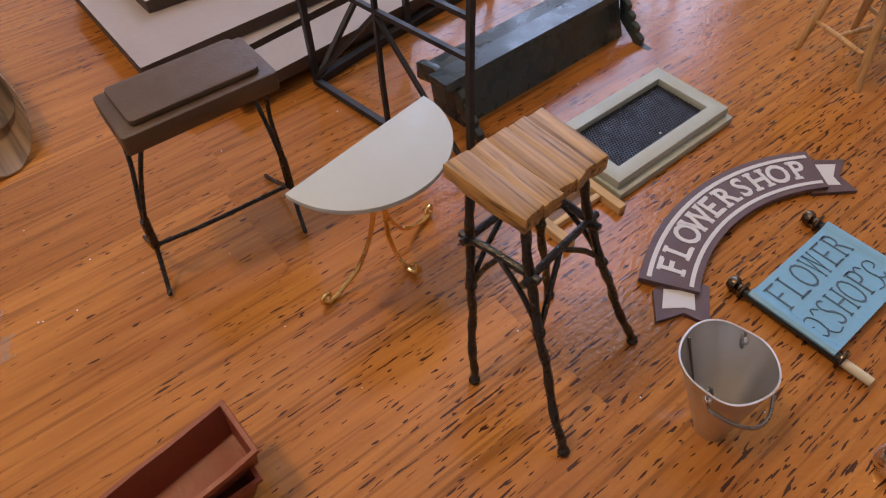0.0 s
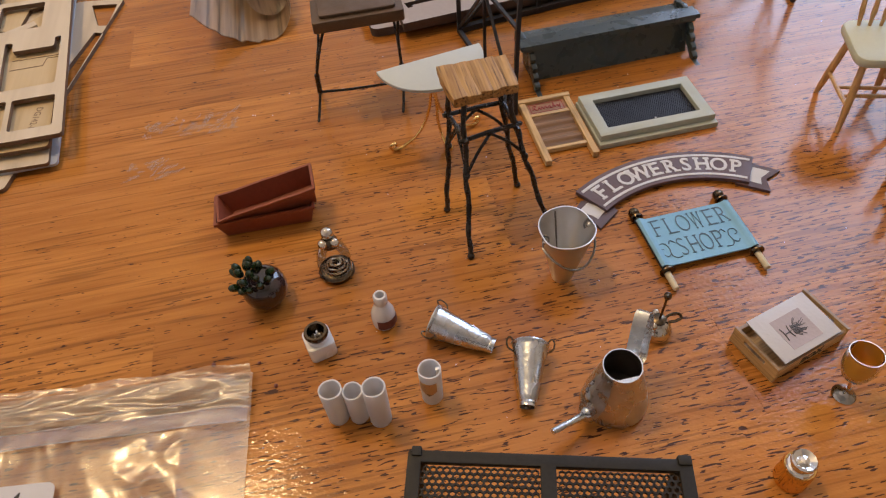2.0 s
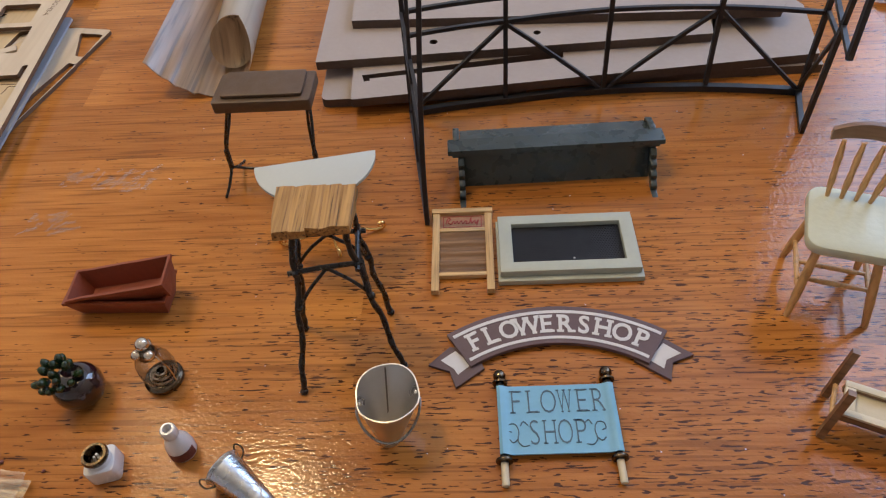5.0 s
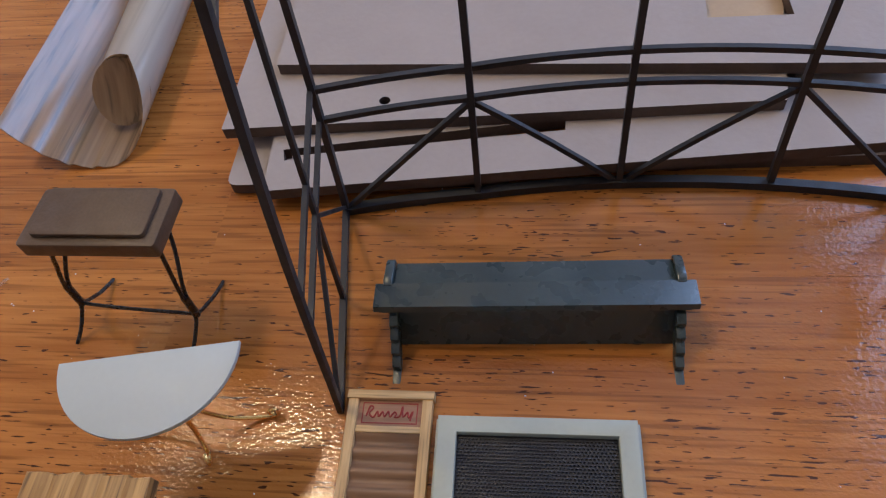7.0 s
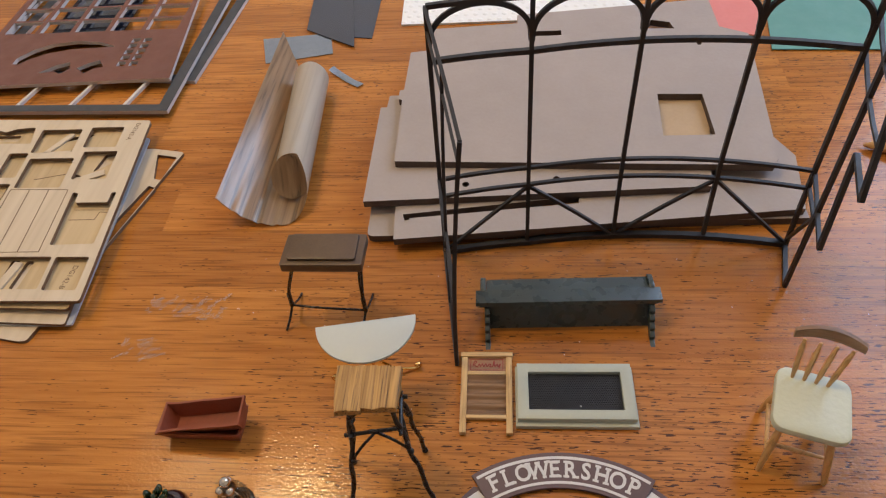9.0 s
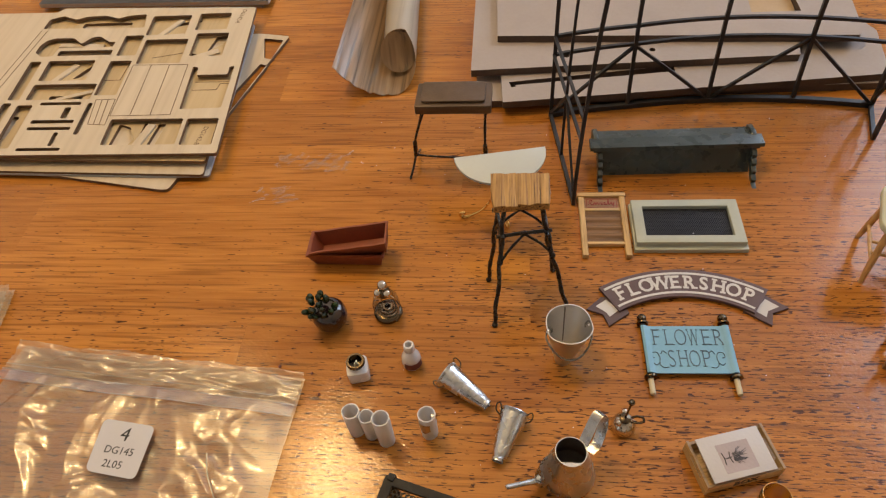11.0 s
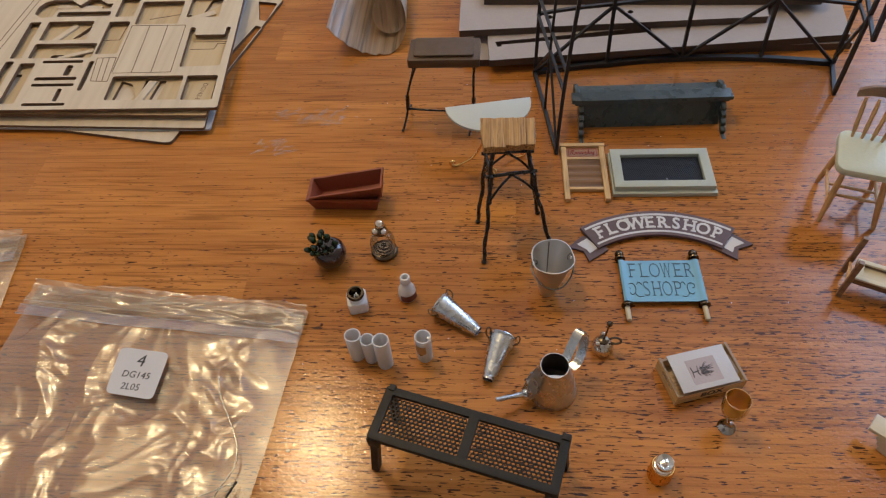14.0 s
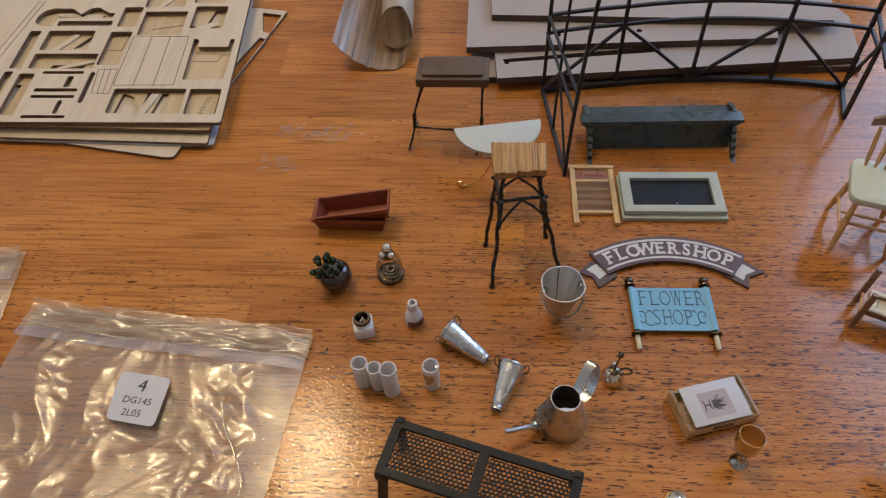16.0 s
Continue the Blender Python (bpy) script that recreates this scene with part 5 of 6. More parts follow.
# ---- scalloped cream shelf ----
cream = thing("small_shelf", 311.5, 27.8, "cream wooden shelf with a scalloped front panel", "shelf", -39)
part("board", box(-19, 24, -3.8, 3.8, 9.6, 11.6, 0.3), M_CREAM, cream)
lobes = [(23.0, 9.6), (-14.6, 9.6)]
for i in range(3):
    lobes += [(-13.4 + 1.3 * i - 1.5 * math.cos(t), 7.8 - 2.9 * i + 1.5 * math.sin(t)) for t in (1.2 - 2.4 * k / 8 for k in range(9))]
lobes += [(-9.6, 0.1), (23.0, 0.1)]
part("front_panel", turned(sheet(lobes, (), 0, 1.8, 0.15), Matrix(((1, 0, 0, 0), (0, 0, -1, -1.6), (0, 1, 0, 0), (0, 0, 0, 1)))), M_CREAM, cream, "scalloped cream panel")

notched = thing("notched_board", 316.6, 57.6, "ochre wooden board with a notched end", "board", 63)
part("board", sheet([(-16, 0.4), (-3.6, 0.4), (-3.6, -1.2), (16.0, -1.2), (17.5, -30), (-16, -30)], (), 0, 3.0, 0.25), M_PINEX, notched)
part("hinge", ball(-10.5, -2.4, 3.4, 1.5, None, 12, 0.6), M_AGED, notched, "small dull metal knob")

# ---- clear zip bags ----


def film(w, h, seed, nx, ny, height, puff):
    """One crumpled sheet of film: soft billows, curved ridges and a few straight creases."""
    bm = bmesh.new()
    pick = random.Random(seed)
    folds = [(math.cos(a), math.sin(a), wave) for a, wave in ((pick.uniform(0, math.pi), s) for s in (52, 38, 29, 21))]
    ridges = ((36.0, 0.025, 0), (26.0, 0.085, 1), (15.0, 0.11, 1), (9.5, 0.10, 1), (5.6, 0.05, 1), (3.4, 0.02, 1))
    grid = []
    for j in range(ny + 1):
        row = []
        for i in range(nx + 1):
            u, v = i / nx, j / ny
            p = Vector((u * w, v * h, seed * 10))
            edge = min(1, 7 * min(u, 1 - u, v, 1 - v))
            q = p + Vector((noise.noise(p * 0.03), noise.noise(p * 0.03 + Vector((0, 7, 0))), 0)) * 16
            z = 0.0
            for dx, dy, wave in folds:
                t = (q.x * dx + q.y * dy) / wave
                z += 0.035 * wave * abs(2 * (t - math.floor(t)) - 1) * max(0.0, 0.4 + 1.4 * noise.noise(Vector((p.x * 0.03, p.y * 0.03, wave))))
            for size, amount, sharp in ridges:
                here = max(0.0, 0.65 + 1.1 * noise.noise(Vector((p.x, p.y, size * 9)) * 0.028))
                c = Vector((q.x * 0.95, q.y * 1.1, size * 5)) / size
                lump = noise.noise(c)
                z += amount * size * ((1 - math.sqrt(lump * lump + 0.0007) * 2.0) if sharp else lump * 1.6) * here
            for size, amount in ((13.0, 0.12), (6.0, 0.04)):
                cells = noise.voronoi(Vector((q.x, q.y * 0.8, size * 3)) / size)[0]
                z += amount * size * (cells[0] - 0.5) * max(0.0, 0.7 + 1.2 * noise.noise(Vector((p.x, p.y, size * 4)) * 0.03))
            z = 1.0 + edge * (puff * (0.7 + 0.8 * noise.noise(p * 0.03)) + height * z)
            row.append(bm.verts.new((u * w + 0.7 * noise.noise(p * 0.03), v * h + 0.7 * noise.noise(p * 0.03 + Vector((8, 2, 1))), max(0.35, min(z, 6.2)))))
        grid.append(row)
    for a, b in zip(grid, grid[1:]):
        for i in range(nx):
            bm.faces.new((a[i], a[i + 1], b[i + 1], b[i]))
    return bm


def zip_bag(x, y, rz, w, h, seed, label):
    bag = thing("zip_bag", x, y, label, "plastic bag", rz, group="clear zip bags")
    part("front_film", film(w, h, seed, 360, 340, 0.62, 1.6), M_FILM, bag, angle=80)
    def rim(v0, v1, lift, name, mat, text, steps=6, wrinkle=0.0):
        lip, rows = bmesh.new(), []
        for k in range(181):
            x2 = w * k / 180
            rows.append([])
            for d in range(steps + 1):
                v = v0 + (v1 - v0) * d / steps
                rows[-1].append(lip.verts.new((x2, v, lift + 1.6 * noise.noise(Vector((x2 * 0.03, v * 0.1, seed))) + wrinkle * (1 - abs(noise.noise(Vector((x2 * 0.045 + 0.3 * noise.noise(Vector((x2 * 0.1, v * 0.2, 4))), v * 0.26, seed)))) * 2.2) + max(0, v - h + 8) * 0.20 * max(0.0, 0.2 + 1.3 * noise.noise(Vector((x2 * 0.10, 3, seed)))))))
        for a, b in zip(rows, rows[1:]):
            for k in range(steps):
                lip.faces.new((a[k], b[k], b[k + 1], a[k + 1]))
        part(name, lip, mat, bag, text, angle=80)

    rim(h - 19.5, h - 14.5, 4.6, "zip_band", M_ZIP, "milky zip band", 4, 0.2)
    rim(h - 14.5, h + 0.5, 3.6, "lip", M_FILM, "clear lip above the zip", 24, 1.7)
    for v in (h - 19.5, h - 14.5, h - 11.5):
        part("zip_track", sweep([(w * k / 60, v, 4.8 + 1.6 * noise.noise(Vector((w * k / 60 * 0.03, v * 0.1, seed)))) for k in range(61)], 0.22, 6), M_ZIP, bag, "milky zip track")
    return bag


bag = zip_bag(-83.4, -23.9, -5.6, 137.5, 131, 2.0, "crumpled clear zip bag with a numbered sticker")
zip_bag(-222, -9.7, 8, 150, 128, 9.0, "crumpled clear zip bag lying beside another")
label = thing("sticker", -2.6, 56.5, "white rounded sticker printed with a lot number", "sticker", 0.0, 6.4)
sticker_paper = part("paper", sheet(rounded([(-10.9, -9.6), (10.9, -12.6), (11.8, 9.8), (-11.4, 12.6)], 2.8), (), 0, 0.15), M_STICKER, label)
for text, size, y, x in (("4", 8.2, 5.6, 0.4), ("DG145", 4.4, -1.2, 0.2), ("2L05", 4.4, -6.8, -0.6)):
    part("print", turned(words(text, size, 0.06), pose(x, y, 0.16, 0, 0, -6)), M_TYPE, sticker_paper)
wire = smooth_line([(34, 56, 6.0), (37, 47, 6.0), (43.6, 36, 6.0), (49, 26, 6.0), (50.5, 17, 6.0), (46, 7, 5.8), (41, -6, 5.8)], 6)
solid("bent_wire", sweep(wire, 0.28, 6), M_SILVERWIRE, 0, 0, "thin silver wire lying on a clear bag", "wire")
wire = smooth_line([(52.5, 11, 5.6), (49.5, 4, 5.6), (45, -9, 5.6)], 6)
solid("dark_pin", sweep(wire, 0.55, 6), M_WIRE, 0, 0, "dark pin lying on a clear bag", "pin")
wire = smooth_line([(50.5, 10, 5.8), (42, 6, 5.8), (30, 1, 5.8), (16, -4, 5.8), (6, -11, 5.8)], 6)
solid("bent_wire", sweep(wire, 0.22, 6), M_SILVERWIRE, 0, 0, "thin curved silver wire lying on a clear bag", "wire")

# ---- fibreboard panels ----


def panel(name, pts, holes, z0, z1, mats, label, category, group="", r=0.6):
    ob = new(name, finish(name, sheet(rounded(pts, r), holes, z0, z1, 0, 1), mats))
    return tagged(ob, label, category, group)


MDF = [M_MDF, M_BURNT]
G = "fibreboard panels"
panel("fibreboard", [(132.6, 274.4), (230, 277.5), (225, 330), (132, 330)], (), 0, 4.5, MDF, "grey-brown fibreboard panel at the bottom of a stack", "board", G, 4)
panel("fibreboard", [(250, 283), (366.5, 286.2), (366, 330), (250, 330)], [], 0, 4.4, MDF, "narrow fibreboard panel under larger ones", "board", G)
panel("fibreboard", [(148.4, 268.0), (364, 288.4), (369.5, 330), (360, 350), (144, 350)], [[(151.8, 286.5), (153.2, 281.5), (156, 282), (155.5, 283.6), (247.7, 294), (247.9, 299.3)]], 4.5, 9, MDF, "grey-brown fibreboard panel with a long slot", "board", G)
dot = lambda x, y, r: [(x + r * math.cos(a), y + r * math.sin(a)) for a in (2 * math.pi * k / 16 for k in range(16))]
panel("fibreboard", [(129.4, 292.2), (318, 301.5), (338, 392), (133.7, 388), (133.2, 376), (129.2, 376)], [dot(185.8, 305.0, 2.0), dot(236, 309.0, 1.8), rect(290, 331, 333, 384)], 9, 13.5, MDF, "grey-brown fibreboard panel with drilled holes", "board", G)
# Added insert: the panel's warm lit patch, put into its colour.
panel("raw_board", rect(290.2, 330.8, 333.2, 383.8), (), 9, 13.3, [M_LITBOARD, M_BURNT], "tan insert for the warmly lit board under a square opening", "board", G)
panel("fibreboard", [(154, 430), (154, 465), (216, 469), (216, 480), (351, 493), (352, 440)], [rect(224, 246, 452, 458), [(303, 457), (322, 456), (320, 464), (308, 468)]], 9, 13.5, MDF, "far fibreboard panel with small slots", "board", G)
panel("fibreboard", [(144.6, 320), (352, 312.6), (355, 318), (366, 440), (350, 449), (250, 446), (144, 429.5), (143.5, 388), (140.7, 387), (141, 378), (143.2, 377.6)], [[(299.2, 377.4), (325.3, 376.4), (325.9, 338.6), (297.2, 338.4)], dot(333, 430, 1.6)], 13.5, 18, MDF, "large grey-brown fibreboard panel with a square opening", "board", G)

# ---- laser-cut plywood sheets ----
PLY, TAN = [M_PLY, M_PLYEDGE], [M_PLYTAN, M_PLYEDGE]
G = "laser-cut sheets"


def cuts(*rings):
    return [rounded(r, 1.4) for r in rings]


def cut_plate(name, pts, holes, z0, z1, label, mats=PLY, r=2):
    return panel(name, pts, holes, z0, z1, mats, label, "sheet" if mats[0] is M_GREYCARD else "plywood sheet", G, r)


cut_plate("plywood_sheet", [(-38.5, 205.9), (-34.0, 206.2), (3.9, 349.6), (-17.7, 353.5), (-168.3, 347.3), (-169.0, 228.1)], cuts([(-39.5, 214.6), (-31.2, 216.7), (-4.0, 316.9), (-9.0, 319.2), (-29.3, 259.5)], [(-7.9, 325.2), (-2.6, 323.9), (0.7, 345.0), (-13.3, 347.7)], rect(-157.7, -46.9, 234.9, 313.7)), 0, 2.0, "pale laser-cut plywood frame lying crooked under a stack")
cut_plate("grey_sheet", [(-12.9, 215.3), (-23.1, 363.0), (-212.5, 368.2), (-213.4, 220.2), (-47.3, 215.0)], (), 2.0, 3.2, "blue-grey plastic sheet in a stack of plywood", [M_GREYCARD, M_GREYCARD])
cut_plate("plywood_sheet", [(-15.7, 214.6), (-28.7, 357.6), (-212.5, 366.0), (-213.4, 220.7)], cuts(rect(-146.8, -113.6, 234.3, 254.5)), 3.2, 4.8, "pale laser-cut plywood sheet in a stack")
cut_plate("plywood_sheet", [(-18.0, 225.6), (-30.9, 359.1), (-212.5, 366.8), (-213.3, 230.3)], cuts(rect(-135.7, -102.4, 239.8, 264.0)), 4.8, 6.4, "pale laser-cut plywood sheet pushed back in a stack")
second = cut_plate("plywood_sheet", [(-15.1, 221.5), (-25.3, 366.0), (-212.5, 372.5), (-213.3, 225.9)], cuts(
    [(-61.6, 234.9), (-57.1, 234.7), (-56.5, 253.8), (-61.4, 254.1)], [(-54.2, 234.5), (-49.4, 234.3), (-48.2, 253.4), (-52.6, 253.6)], [(-77.1, 234.6), (-66.0, 234.6), (-63.7, 240.0), (-69.2, 250.4), (-76.9, 253.8)],
    [(-44.4, 325.0), (-35.5, 332.6), (-33.2, 342.6), (-42.1, 341.0)], [(-55.5, 316.4), (-42.3, 313.8), (-42.2, 318.8), (-55.5, 323.5)], [(-75.3, 354.2), (-59.7, 357.7), (-57.5, 361.2), (-73.0, 358.4)],
    rect(-137.9, -118.0, 242.2, 248.3), [(-126.5, 297.7), (-113.2, 302.1), (-110.9, 314.1), (-117.6, 313.5), (-122.1, 305.6)], [(-133.3, 276.9), (-111.1, 277.8), (-111.1, 280.8), (-133.3, 280.9)], rect(-153.4, -144.5, 241.3, 261.5), rect(-153.2, -147.6, 273.7, 308.0), rect(-143.9, -108.5, 355.3, 361.0)), 6.4, 8.4, "tan laser-cut plywood sheet with cut-outs", TAN)
marks = bmesh.new()
for a, b in (((-42.4, 292.5), (-20.2, 292.4)), ((-42.4, 284.5), (-26.9, 284.7)), ((-26.9, 284.7), (-25.8, 290.7)), ((-25.8, 290.7), (-19.1, 290.4)), ((-113.4, 275.9), (-104.4, 291.6)), ((-105.4, 313.9), (-93.2, 313.3)), ((-105.5, 295.7), (-105.4, 313.9)), ((-93.3, 296.1), (-93.2, 313.3)), ((-105.5, 295.7), (-93.3, 296.1)), ((-79.9, 318.7), (-59.9, 323.7)), ((-153.2, 277.8), (-147.5, 305.9))):
    bar((*a, 8.4), (*b, 8.4), 0.35, marks)
tagged(part("engraving", marks, M_ENGRAVE, second), "fine engraved brown lines", kind="stuff")


offcuts = thing("offcuts", 0, 0, "pale plywood offcuts lying among stacked laser-cut sheets", "offcut")
for a, b, w in (((-139.0, 291.0), (-128.0, 312.0), 4.0), ((-127.0, 276.0), (-106.0, 284.0), 3.0), ((-84.0, 340.0), (-72.0, 361.0), 3.6), ((-52.0, 316.0), (-36.0, 324.0), 5.0), ((-90.0, 341.0), (-66.0, 343.0), 2.6), ((-150.0, 334.0), (-118.0, 332.0), 4.0), ((-60.0, 233.0), (-56.0, 252.0), 5.0)):
    dx, dy = b[0] - a[0], b[1] - a[1]
    ln = math.hypot(dx, dy)
    part("offcut", turned(box(0, ln, -w / 2, w / 2, 0, 1.2, 0.1), at(a[0], a[1], 8.45, 0, 0, math.degrees(math.atan2(dy, dx)))), M_PLY, offcuts)


def slot(x, y, w, h):
    """A cut-out leaning with the sheet."""
    return [(x + w / 2 * a - 0.075 * h / 2 * b, y + h / 2 * b) for a, b in ((-1, -1), (-1, 1), (1, 1), (1, -1))]


windows = [slot(*q) for q in ((-57.9, 242.7, 44.5, 22.3), (-23.7, 242.4, 19.1, 22.6), (-42.5, 327.5, 22.1, 25.2), (-72.2, 321.1, 29.3, 26.3), (-125.6, 321, 37.4, 5.4), (-96.8, 328.3, 13.1, 22.4), (-154.2, 292.8, 7.8, 39.4), (-129.9, 302.3, 31.9, 20.9), (-95.4, 294.0, 14.5, 35.0), (-124, 280.5, 41.9, 15.2))]
bars_cut = [slot(*q) for q in ((-119.4, 269, 26.5, 2.7), (-117.5, 252.2, 27, 3.2), (-112.4, 260.2, 4.1, 10.3), (-117, 246.2, 27.2, 2.7), (-110.1, 236.8, 2.9, 11.8), (-115.4, 228.2, 26.8, 2.5), (-99.1, 255, 3.1, 28.6), (-140.6, 248.6, 10, 38.7), (-153.2, 249.7, 5.7, 40.8), (-77.6, 351.0, 27.5, 22.5), (-47.2, 354.0, 22.0, 19.5))]
top_holes = windows + bars_cut + cuts(
    [(-41.9, 262.3), (-46.1, 303.7), (-42.4, 302.9), (-41.3, 295.1), (-21.4, 295.1), (-22.1, 303.0), (-19.1, 303.6), (-16.6, 263.2)],
    [(-161.0, 322.4), (-161.5, 330.2), (-158.8, 336.0), (-153.8, 338.5), (-140.4, 338.1), (-132.1, 331.3), (-127.7, 338.4), (-122.1, 339.5), (-112.7, 332.6), (-108.8, 333.2), (-109.1, 327.2), (-146.3, 327.1), (-147.2, 318.2), (-154.9, 317.6)],
    [(-168.3, 350.3), (-168.3, 361.7), (-159.4, 365.5), (-148.3, 360.7), (-141.6, 363.9), (-128.3, 364.7), (-117.3, 360.6), (-110.6, 363.8), (-98.4, 365.0), (-94.7, 348.7)],
)
top_holes = [ring if len(ring) > 4 else rounded(ring, 1.4) for ring in top_holes]
outline = [(-8.2, 224.1), (-21.4, 369.9), (-162.6, 375.3), (-167.1, 370.2), (-212.5, 371.0), (-213.4, 223.7), (-131.4, 223.5)]
plate = cut_plate("plywood_sheet", outline, top_holes, 9.8, 12.0, "pale plywood sheet full of laser-cut openings")
lines = bmesh.new()
for k in range(4):
    bar((-86.8 + 12.2 * k, 306.5 - 0.2 * k, 12.0), (-83.1 + 12.4 * k, 256.8 + 0.2 * k, 12.0), 0.35, lines)
for a, b in (((-86.8, 306.5), (-50.3, 305.9)), ((-83.1, 256.8), (-45.9, 257.3)), ((-97.9, 272.1), (-85.7, 272.5)), ((-94.0, 249.6), (-83.1, 248.7)), ((-85.7, 272.5), (-83.1, 248.7)), ((-90.1, 272.3), (-86.7, 249.1)), ((-94.0, 272.2), (-90.3, 249.4)), ((-97.9, 272.1), (-94.0, 249.6)), ((-168.8, 266.5), (-163.9, 347.1)), ((-173.2, 266.7), (-168.3, 347.3))):
    bar((*a, 12.0), (*b, 12.0), 0.35, lines)
tagged(part("engraving", lines, M_ENGRAVE, plate), "fine engraved brown lines", kind="stuff")
part("print", turned(words("DG142-A", 4.2, 0.06), pose(-29.3, 359.1, 12.02, 0, 0, -95)), M_ENGRAVE, plate)
part("print", turned(words("DG142-B", 4.2, 0.06), pose(-23.8, 242.6, 8.42, 0, 0, -97)), M_ENGRAVE, second)

# ---- painted wall panels ----
bars = []
for k in range(5):
    for j in range(5):
        bars.append(rect(-184 + 29 * k, -184 + 29 * k + 25, 486 + 19 * j, 486 + 19 * j + 16.5))
grid = [rect(-73.5 + 9.2 * i, -73.5 + 9.2 * i + 6.2, 438 + 7.6 * j, 438 + 7.6 * j + 5.6) for i in range(2) for j in range(5)]
arch = [(-157, 444.5), (-157, 452), (-148, 463), (-136, 470), (-118, 473), (-100, 471), (-84, 464), (-100, 463), (-118, 462), (-136, 457), (-148, 449), (-152, 444)]
bow1 = [(-131, 432), (-121, 441), (-112, 445), (-108, 437), (-114, 430), (-119, 434)]
bow2 = [(-103, 437), (-96, 443), (-89, 446), (-83, 438), (-90, 436), (-95, 430)]
BRN = [M_BROWN, M_LIP]
panel("brown_panel", [(-190, 416.6), (-27.5, 421.6), (-46, 590), (-190, 590)], bars + grid + [arch, bow1, bow2], 6.0, 8.6, BRN, "red-brown painted wall panel with window openings", "panel", "painted panels", 0.8)
frames = ((0, -19.2, 388.0, -1.5), (1, -12.5, 425.6, -5.0))
cross = [rect(-170 + 35.5 * k, -137 + 35.5 * k, 8, 58) for k in range(4)]
for i, x, y, rz in frames:
    ring = sheet(rounded(rect(-176, 0, 0, 210), 0.8), [rect(-168, -8, 7, 203)], 0, 2.8, 0, 1)
    solid("slate_frame", ring, [M_SLATE, M_LIP], x, y, "slate-grey painted outline frame" + (" lying under a panel" if i == 0 else " lying crooked"), "frame", rz, 3.0 if i == 0 else 0.0, "painted panels")
struts = thing("glazing_bars", -19.2, 388.0, "slim pale glazing bars inside a slate frame", "bars", 0, 3.0)
for k in range(4):
    part("bar", bar((-34 - 40 * k, 7, 1.4), (-24 - 40 * k, 44, 1.4), 2.2), M_LIP, struts)
solid("acetate_sheet", box(-152, -92, 480, 585, 2.2, 3.0, 0.1), M_GLASSDARK, 0, 0, "dark blue glossy acetate lying under a panel", "sheet")

# ---- rolled veneer sheet ----


def rolled_sheet():
    """A trough with its west edge curled up and its east edge rolled over into a tube."""
    bm = bmesh.new()
    nv, prof = 26, []
    for i in range(nv + 1):
        v = i / nv
        left, low = Vector((46.5 + 8.5 * v, 291.0 + 152 * v, 0)), Vector((84.0 - 6.5 * v, 287.0 + 123 * v, 0))
        r = 11.4 + 0.4 * v
        line = []
        for k in range(31):
            u = k / 30
            up = (18.0 + 10.0 * v) * (1 - u) ** 2.3 + (0.55 * math.sin(u * 31) + 0.3 * math.sin(u * 53)) * (1 - v) ** 7
            line.append(left.lerp(low, u) + Vector((0, -2.5 * math.sin(math.pi * u) * (1 - v) ** 3, max(0.4, 0.4 + up))))
        for k in range(1, 49):
            a = -math.pi / 2 + 2 * math.pi * 0.97 * k / 48
            rr = r * (1 - 0.07 * k / 48)
            s = min(1.0, k / 22)
            back = max(0.0, (k - 24) / 24)
            slant = (1 - v) * (36.0 * s ** 1.3 - 3.0 * back) + v * (4.0 * s - 6.0 * back)
            line.append(low + Vector((rr * math.cos(a), slant, 0.4 + r + rr * math.sin(a))))
        prof.append(line)
    layers = []
    for side in (0.0, 0.45):
        layers.append([])
        for row in prof:
            out = []
            for k, p in enumerate(row):
                a, b = row[max(0, k - 1)], row[min(len(row) - 1, k + 1)]
                d = (b - a).normalized()
                out.append(bm.verts.new(p + Vector((-d.z * 1.0, 0, d.x)) * side))
            layers[-1].append(out)
    for s, rows in enumerate(layers):
        for a, b in zip(rows, rows[1:]):
            for k in range(len(a) - 1):
                f = bm.faces.new((a[k], a[k + 1], b[k + 1], b[k]))
                f.material_index = 0 if s else 1
    for a, b in ((layers[0][0], layers[1][0]), (layers[0][-1], layers[1][-1]), ([r[0] for r in layers[0]], [r[0] for r in layers[1]]), ([r[-1] for r in layers[0]], [r[-1] for r in layers[1]])):
        for k in range(len(a) - 1):
            bm.faces.new((a[k], a[k + 1], b[k + 1], b[k]))
    return bm


M_VENEER = wood("printed_oak_film", (0.36, 0.25, 0.145), (0.74, 0.585, 0.40), 420, 7, 0.30, "y", 0.00003, 0.45)
M_VENEER.node_tree.nodes["Principled BSDF"].inputs["Coat Weight"].default_value = 1.0
M_VENEER.node_tree.nodes["Principled BSDF"].inputs["Coat Roughness"].default_value = 0.25
M_VENEER.node_tree.nodes["Principled BSDF"].inputs["Coat IOR"].default_value = 1.85
# The tan outside is painted paler, with the window's sheen in its colour.
M_BACK = wood("oak_film_outside_with_sheen", (0.62, 0.56, 0.47), (0.86, 0.82, 0.75), 330, 7, 0.26, "y", 0.00003, 0.25)
M_BACK.node_tree.nodes["Principled BSDF"].inputs["Coat Weight"].default_value = 0.8
let_through(M_VENEER, 0.55, (0.86, 0.64, 0.38))
streaks = M_VENEER.node_tree
streaks.links.new(streaks.nodes["Principled BSDF"].inputs["Base Color"].links[0].from_socket, streaks.nodes["Translucent BSDF"].inputs[0])
let_through(M_BACK, 0.55, (0.94, 0.94, 0.94))
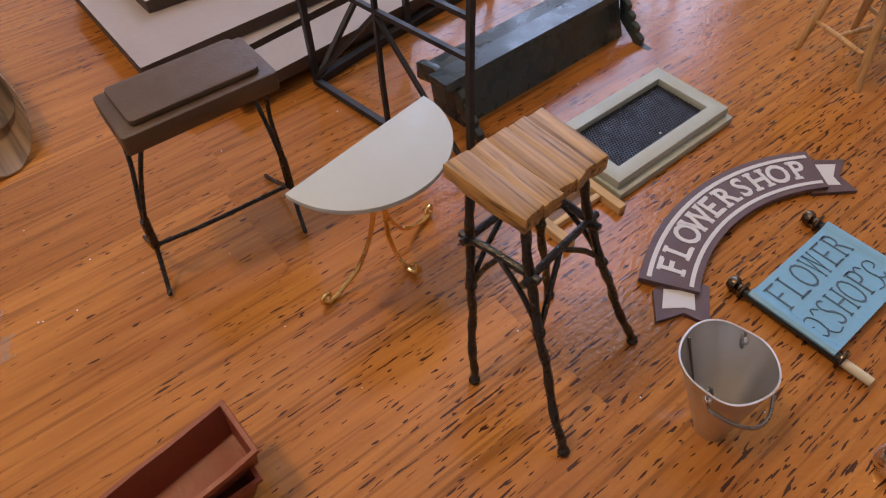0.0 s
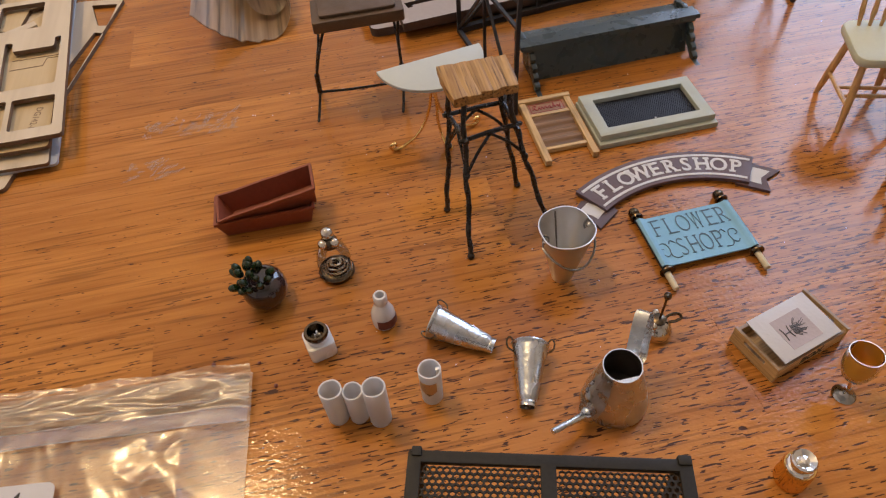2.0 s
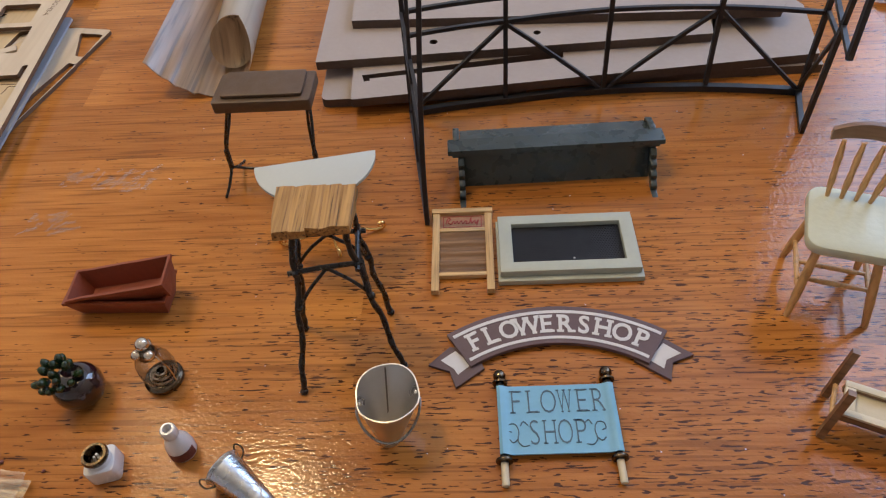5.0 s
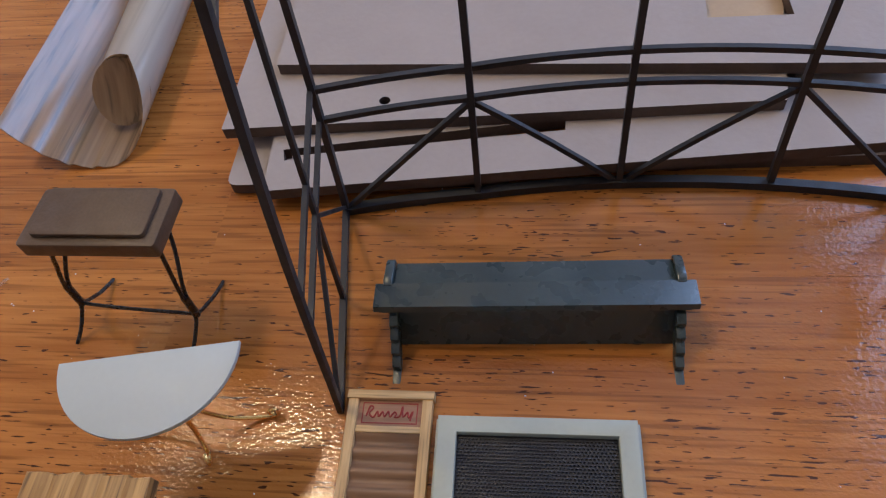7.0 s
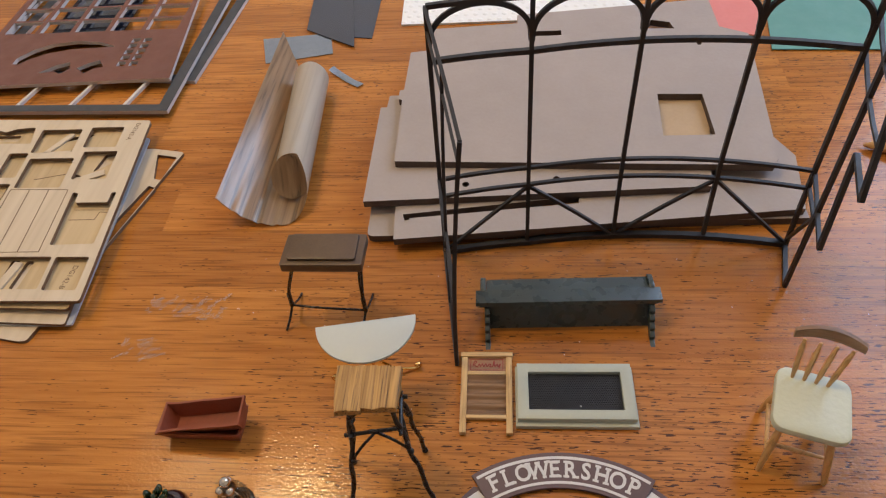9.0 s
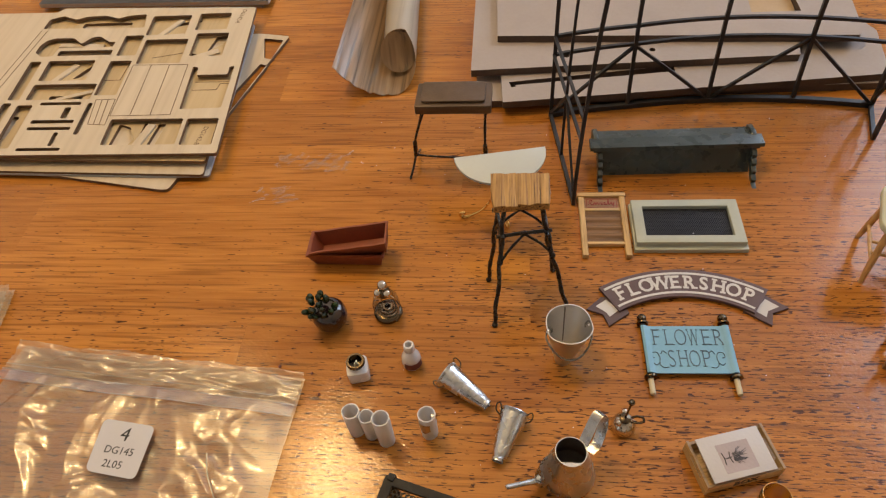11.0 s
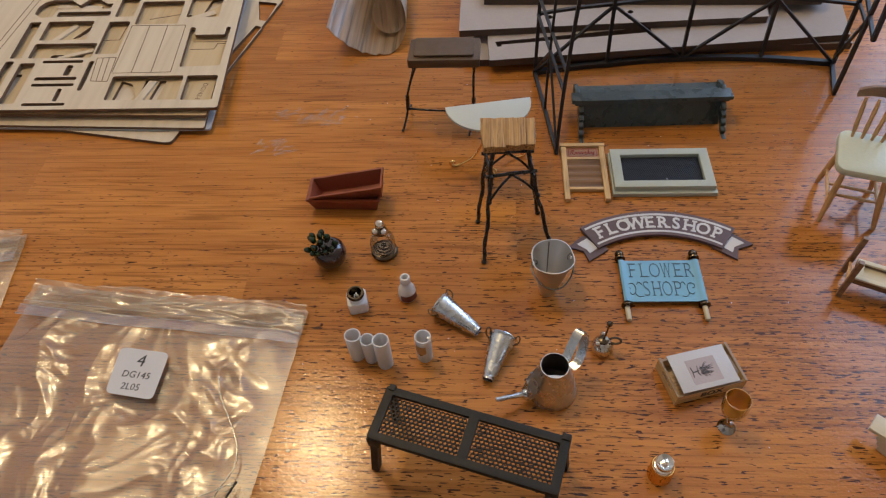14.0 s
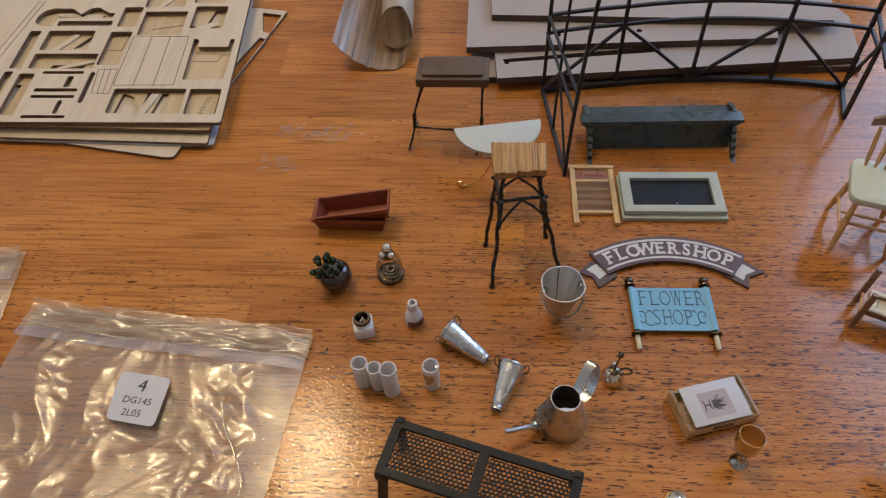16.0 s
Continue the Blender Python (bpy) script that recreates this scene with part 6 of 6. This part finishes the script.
roll = thing("rolled_sheet", 0, 0, "glossy pale wood-print sheet half rolled up", "sheet")
part("sheet", rolled_sheet(), [M_VENEER, M_BACK], roll, angle=60)
# The sheet's last corner is folded down across the mouth of the tube.
flap, rings = bmesh.new(), []
for i in range(1, 8):
    q = i / 7
    rings.append([flap.verts.new((11.2 * q * math.cos(a), 12.6 * q * math.sin(a), -2.0 * (1 - q * q))) for a in (2 * math.pi * k / 36 for k in range(36))])
for a, b in zip(rings, rings[1:]):
    for k in range(36):
        flap.faces.new((a[k], a[(k + 1) % 36], b[(k + 1) % 36], b[k]))
flap.faces.new(rings[0])
bmesh.ops.solidify(flap, geom=flap.faces[:], thickness=-0.4)
part("folded_corner", flap, M_VENEER, roll, angle=60).matrix_basis = pose(0.0836, 0.3138, 0.0126, 44, 0, 8)

# ---- papers and scraps beyond ----
lace = sheet([(129, 492.6), (216, 493), (216, 499), (306, 506), (306, 600), (125, 600)], (), 0, 1.6)
lacy = tagged(new("lace_paper", finish("lace_paper", lace, M_FOAM)), "white lace-patterned paper sheet lying flat", "paper")
dots = bmesh.new()
for i in range(24):
    for j in range(13):
        x, y = 131 + 7.2 * i + 3.6 * (j % 2), 496 + 7.5 * j
        if x < 214 or (y > 508 and x < 304):
            lathe([(0, 2.1), (1.6, 2.0), (2.3, 1.6)], 8, x, y, dots)
part("dots", dots, M_FOAM, lacy)
solid("coral_paper", sheet([(343, 515), (360, 471), (384, 464.5), (400, 560), (340, 560)], (), 0, 0.6), M_PINK, 0, 0, "coral-pink paper sheet lying flat", "paper")
solid("green_paper", sheet([(387, 446.5), (560, 437), (560, 560), (405, 560)], (), 0.6, 1.3), M_TEAL, 0, 0, "sea-green paper sheet lying flat", "paper")
solid("foil_strip", sheet([(33.9, 447.5), (24.5, 480), (76, 485), (82, 458)], (), 0, 0.8), M_MIRROR, 0, 0, "silvery clear plastic strip", "plastic strip")
solid("mirror_plate", sheet([(97, 464.5), (56.5, 490), (52, 560), (82, 560)], (), 0.8, 1.7), M_GLASSDARK, 0, 0, "dark mirror plate lying flat", "mirror plate")
solid("mirror_plate", sheet([(108.5, 477), (84, 480), (82, 560), (109, 560)], (), 0, 0.7), M_GLASSDARK, 0, 0, "dark mirror plate lying under another", "mirror plate")
curl = bmesh.new()
pts = [Vector((85, 435.5, 3.5)), Vector((92, 431, 0.9)), Vector((100, 424, 0.6)), Vector((108.5, 417.2, 1.2))]
sweep(smooth_line(pts, 4), 2.8, 6, bm=curl, flat=0.1)
solid("foil_scrap", curl, M_MIRROR, 0, 0, "narrow curled scrap of silver film", "scrap")
brush = thing("paint_brush", 413, 346, "paint brush with tan bristles and a silver ferrule", "brush", -22)
part("bristles", sweep([(0, 0, 2.0), (4, 0, 3.2), (9, 0, 3.4), (13, 0, 3.4)], [0.6, 2.4, 2.9, 2.7], 12), M_BRISTLE, brush)
part("ferrule", sweep([(12, 0, 3.4), (26, 0, 3.4)], [3.0, 3.2], 16), M_CHROME, brush)
part("handle", sweep([(26, 0, 3.5), (40, 0, 3.9), (120, 0, 3.0)], [3.3, 3.8, 1.8], 16), M_TURNED, brush)

# ---- marks on the table ----
rng = random.Random(23)
smear = bmesh.new()
for x0, x1, y0, y1, count in ((20, 62, 222, 234, 60), (14, 36, 197, 209, 24)):
    for i in range(count):
        x, y = rng.uniform(x0, x1), rng.uniform(y0, y1)
        a, n = radians(rng.choice((40, 55, 70, 10)) + rng.uniform(-12, 12)), rng.uniform(2.0, 6.0)
        bend = rng.uniform(-0.8, 0.8)
        strap(smooth_line([(x, y, 0.06), (x + n * 0.5 * math.cos(a) + bend, y + n * 0.5 * math.sin(a), 0.06), (x + n * math.cos(a), y + n * math.sin(a), 0.06)], 3), (-math.sin(a), math.cos(a), 0), rng.uniform(0.4, 0.9), 0.03, smear)
marks = new("scuff_marks", finish("scuff_marks", smear, M_SCUFF))
tagged(marks, "faint white smears of dried glue on the table", "smear", "", "stuff")
grit = bmesh.new()
for i in range(70):
    ball(rng.uniform(60, 380), rng.uniform(10, 300), 0.12, rng.uniform(0.10, 0.26), grit, 6, 0.6)
tagged(new("dust_specks", finish("dust_specks", grit, M_FOAM)), "tiny white specks of dust scattered on the table", "dust", "", "stuff")

for k, (x, y, r) in enumerate(((53.0, 99.0, 0.75), (68.0, 96.0, 0.6), (81.0, 94.0, 0.5), (73.0, 86.0, 0.7))):
    crumb = ball(0, 0, r * 0.6, r, None, 8, 0.7)
    for v in crumb.verts:
        v.co *= 1 + 0.4 * noise.noise(v.co * 1.7 + Vector((k * 5, 0, 0)))
    solid("crumb", crumb, M_LABEL, x, y, "tiny dark red-brown crumb lying on the table", "crumb", group="crumbs")

# ---- table staves ----
rng = random.Random(11)
stave_meshes = {}
WIDE = 40.5
JOINTS = {-5: -87.0, -4: -355.0}
row = -17
while row * WIDE + 4.0 < 649:
    y0, y1 = max(-650.0, row * WIDE + 4.0), min(650.0, (row + 1) * WIDE + 4.0)
    x = JOINTS.get(row, rng.uniform(-600, 300)) - 1440
    while x < 690:
        n = rng.choice((360, 480, 600)) if row not in JOINTS else 480
        a, b = max(x, -690.0), min(x + n, 690.0)
        if b - a > 20:
            key = (round(b - a), round(y1 - y0, 1))
            if key not in stave_meshes:
                stave_meshes[key] = finish("stave", box(-key[0] / 2, key[0] / 2, -key[1] / 2, key[1] / 2, -22, 0, 0.03, None, None, 1), M_TABLE)
            ob = new("stave", stave_meshes[key])
            ob.parent = table
            ob.location = ((a + b) / 2 * MM, (y0 + y1) / 2 * MM, 0)
        x += n
    row += 1
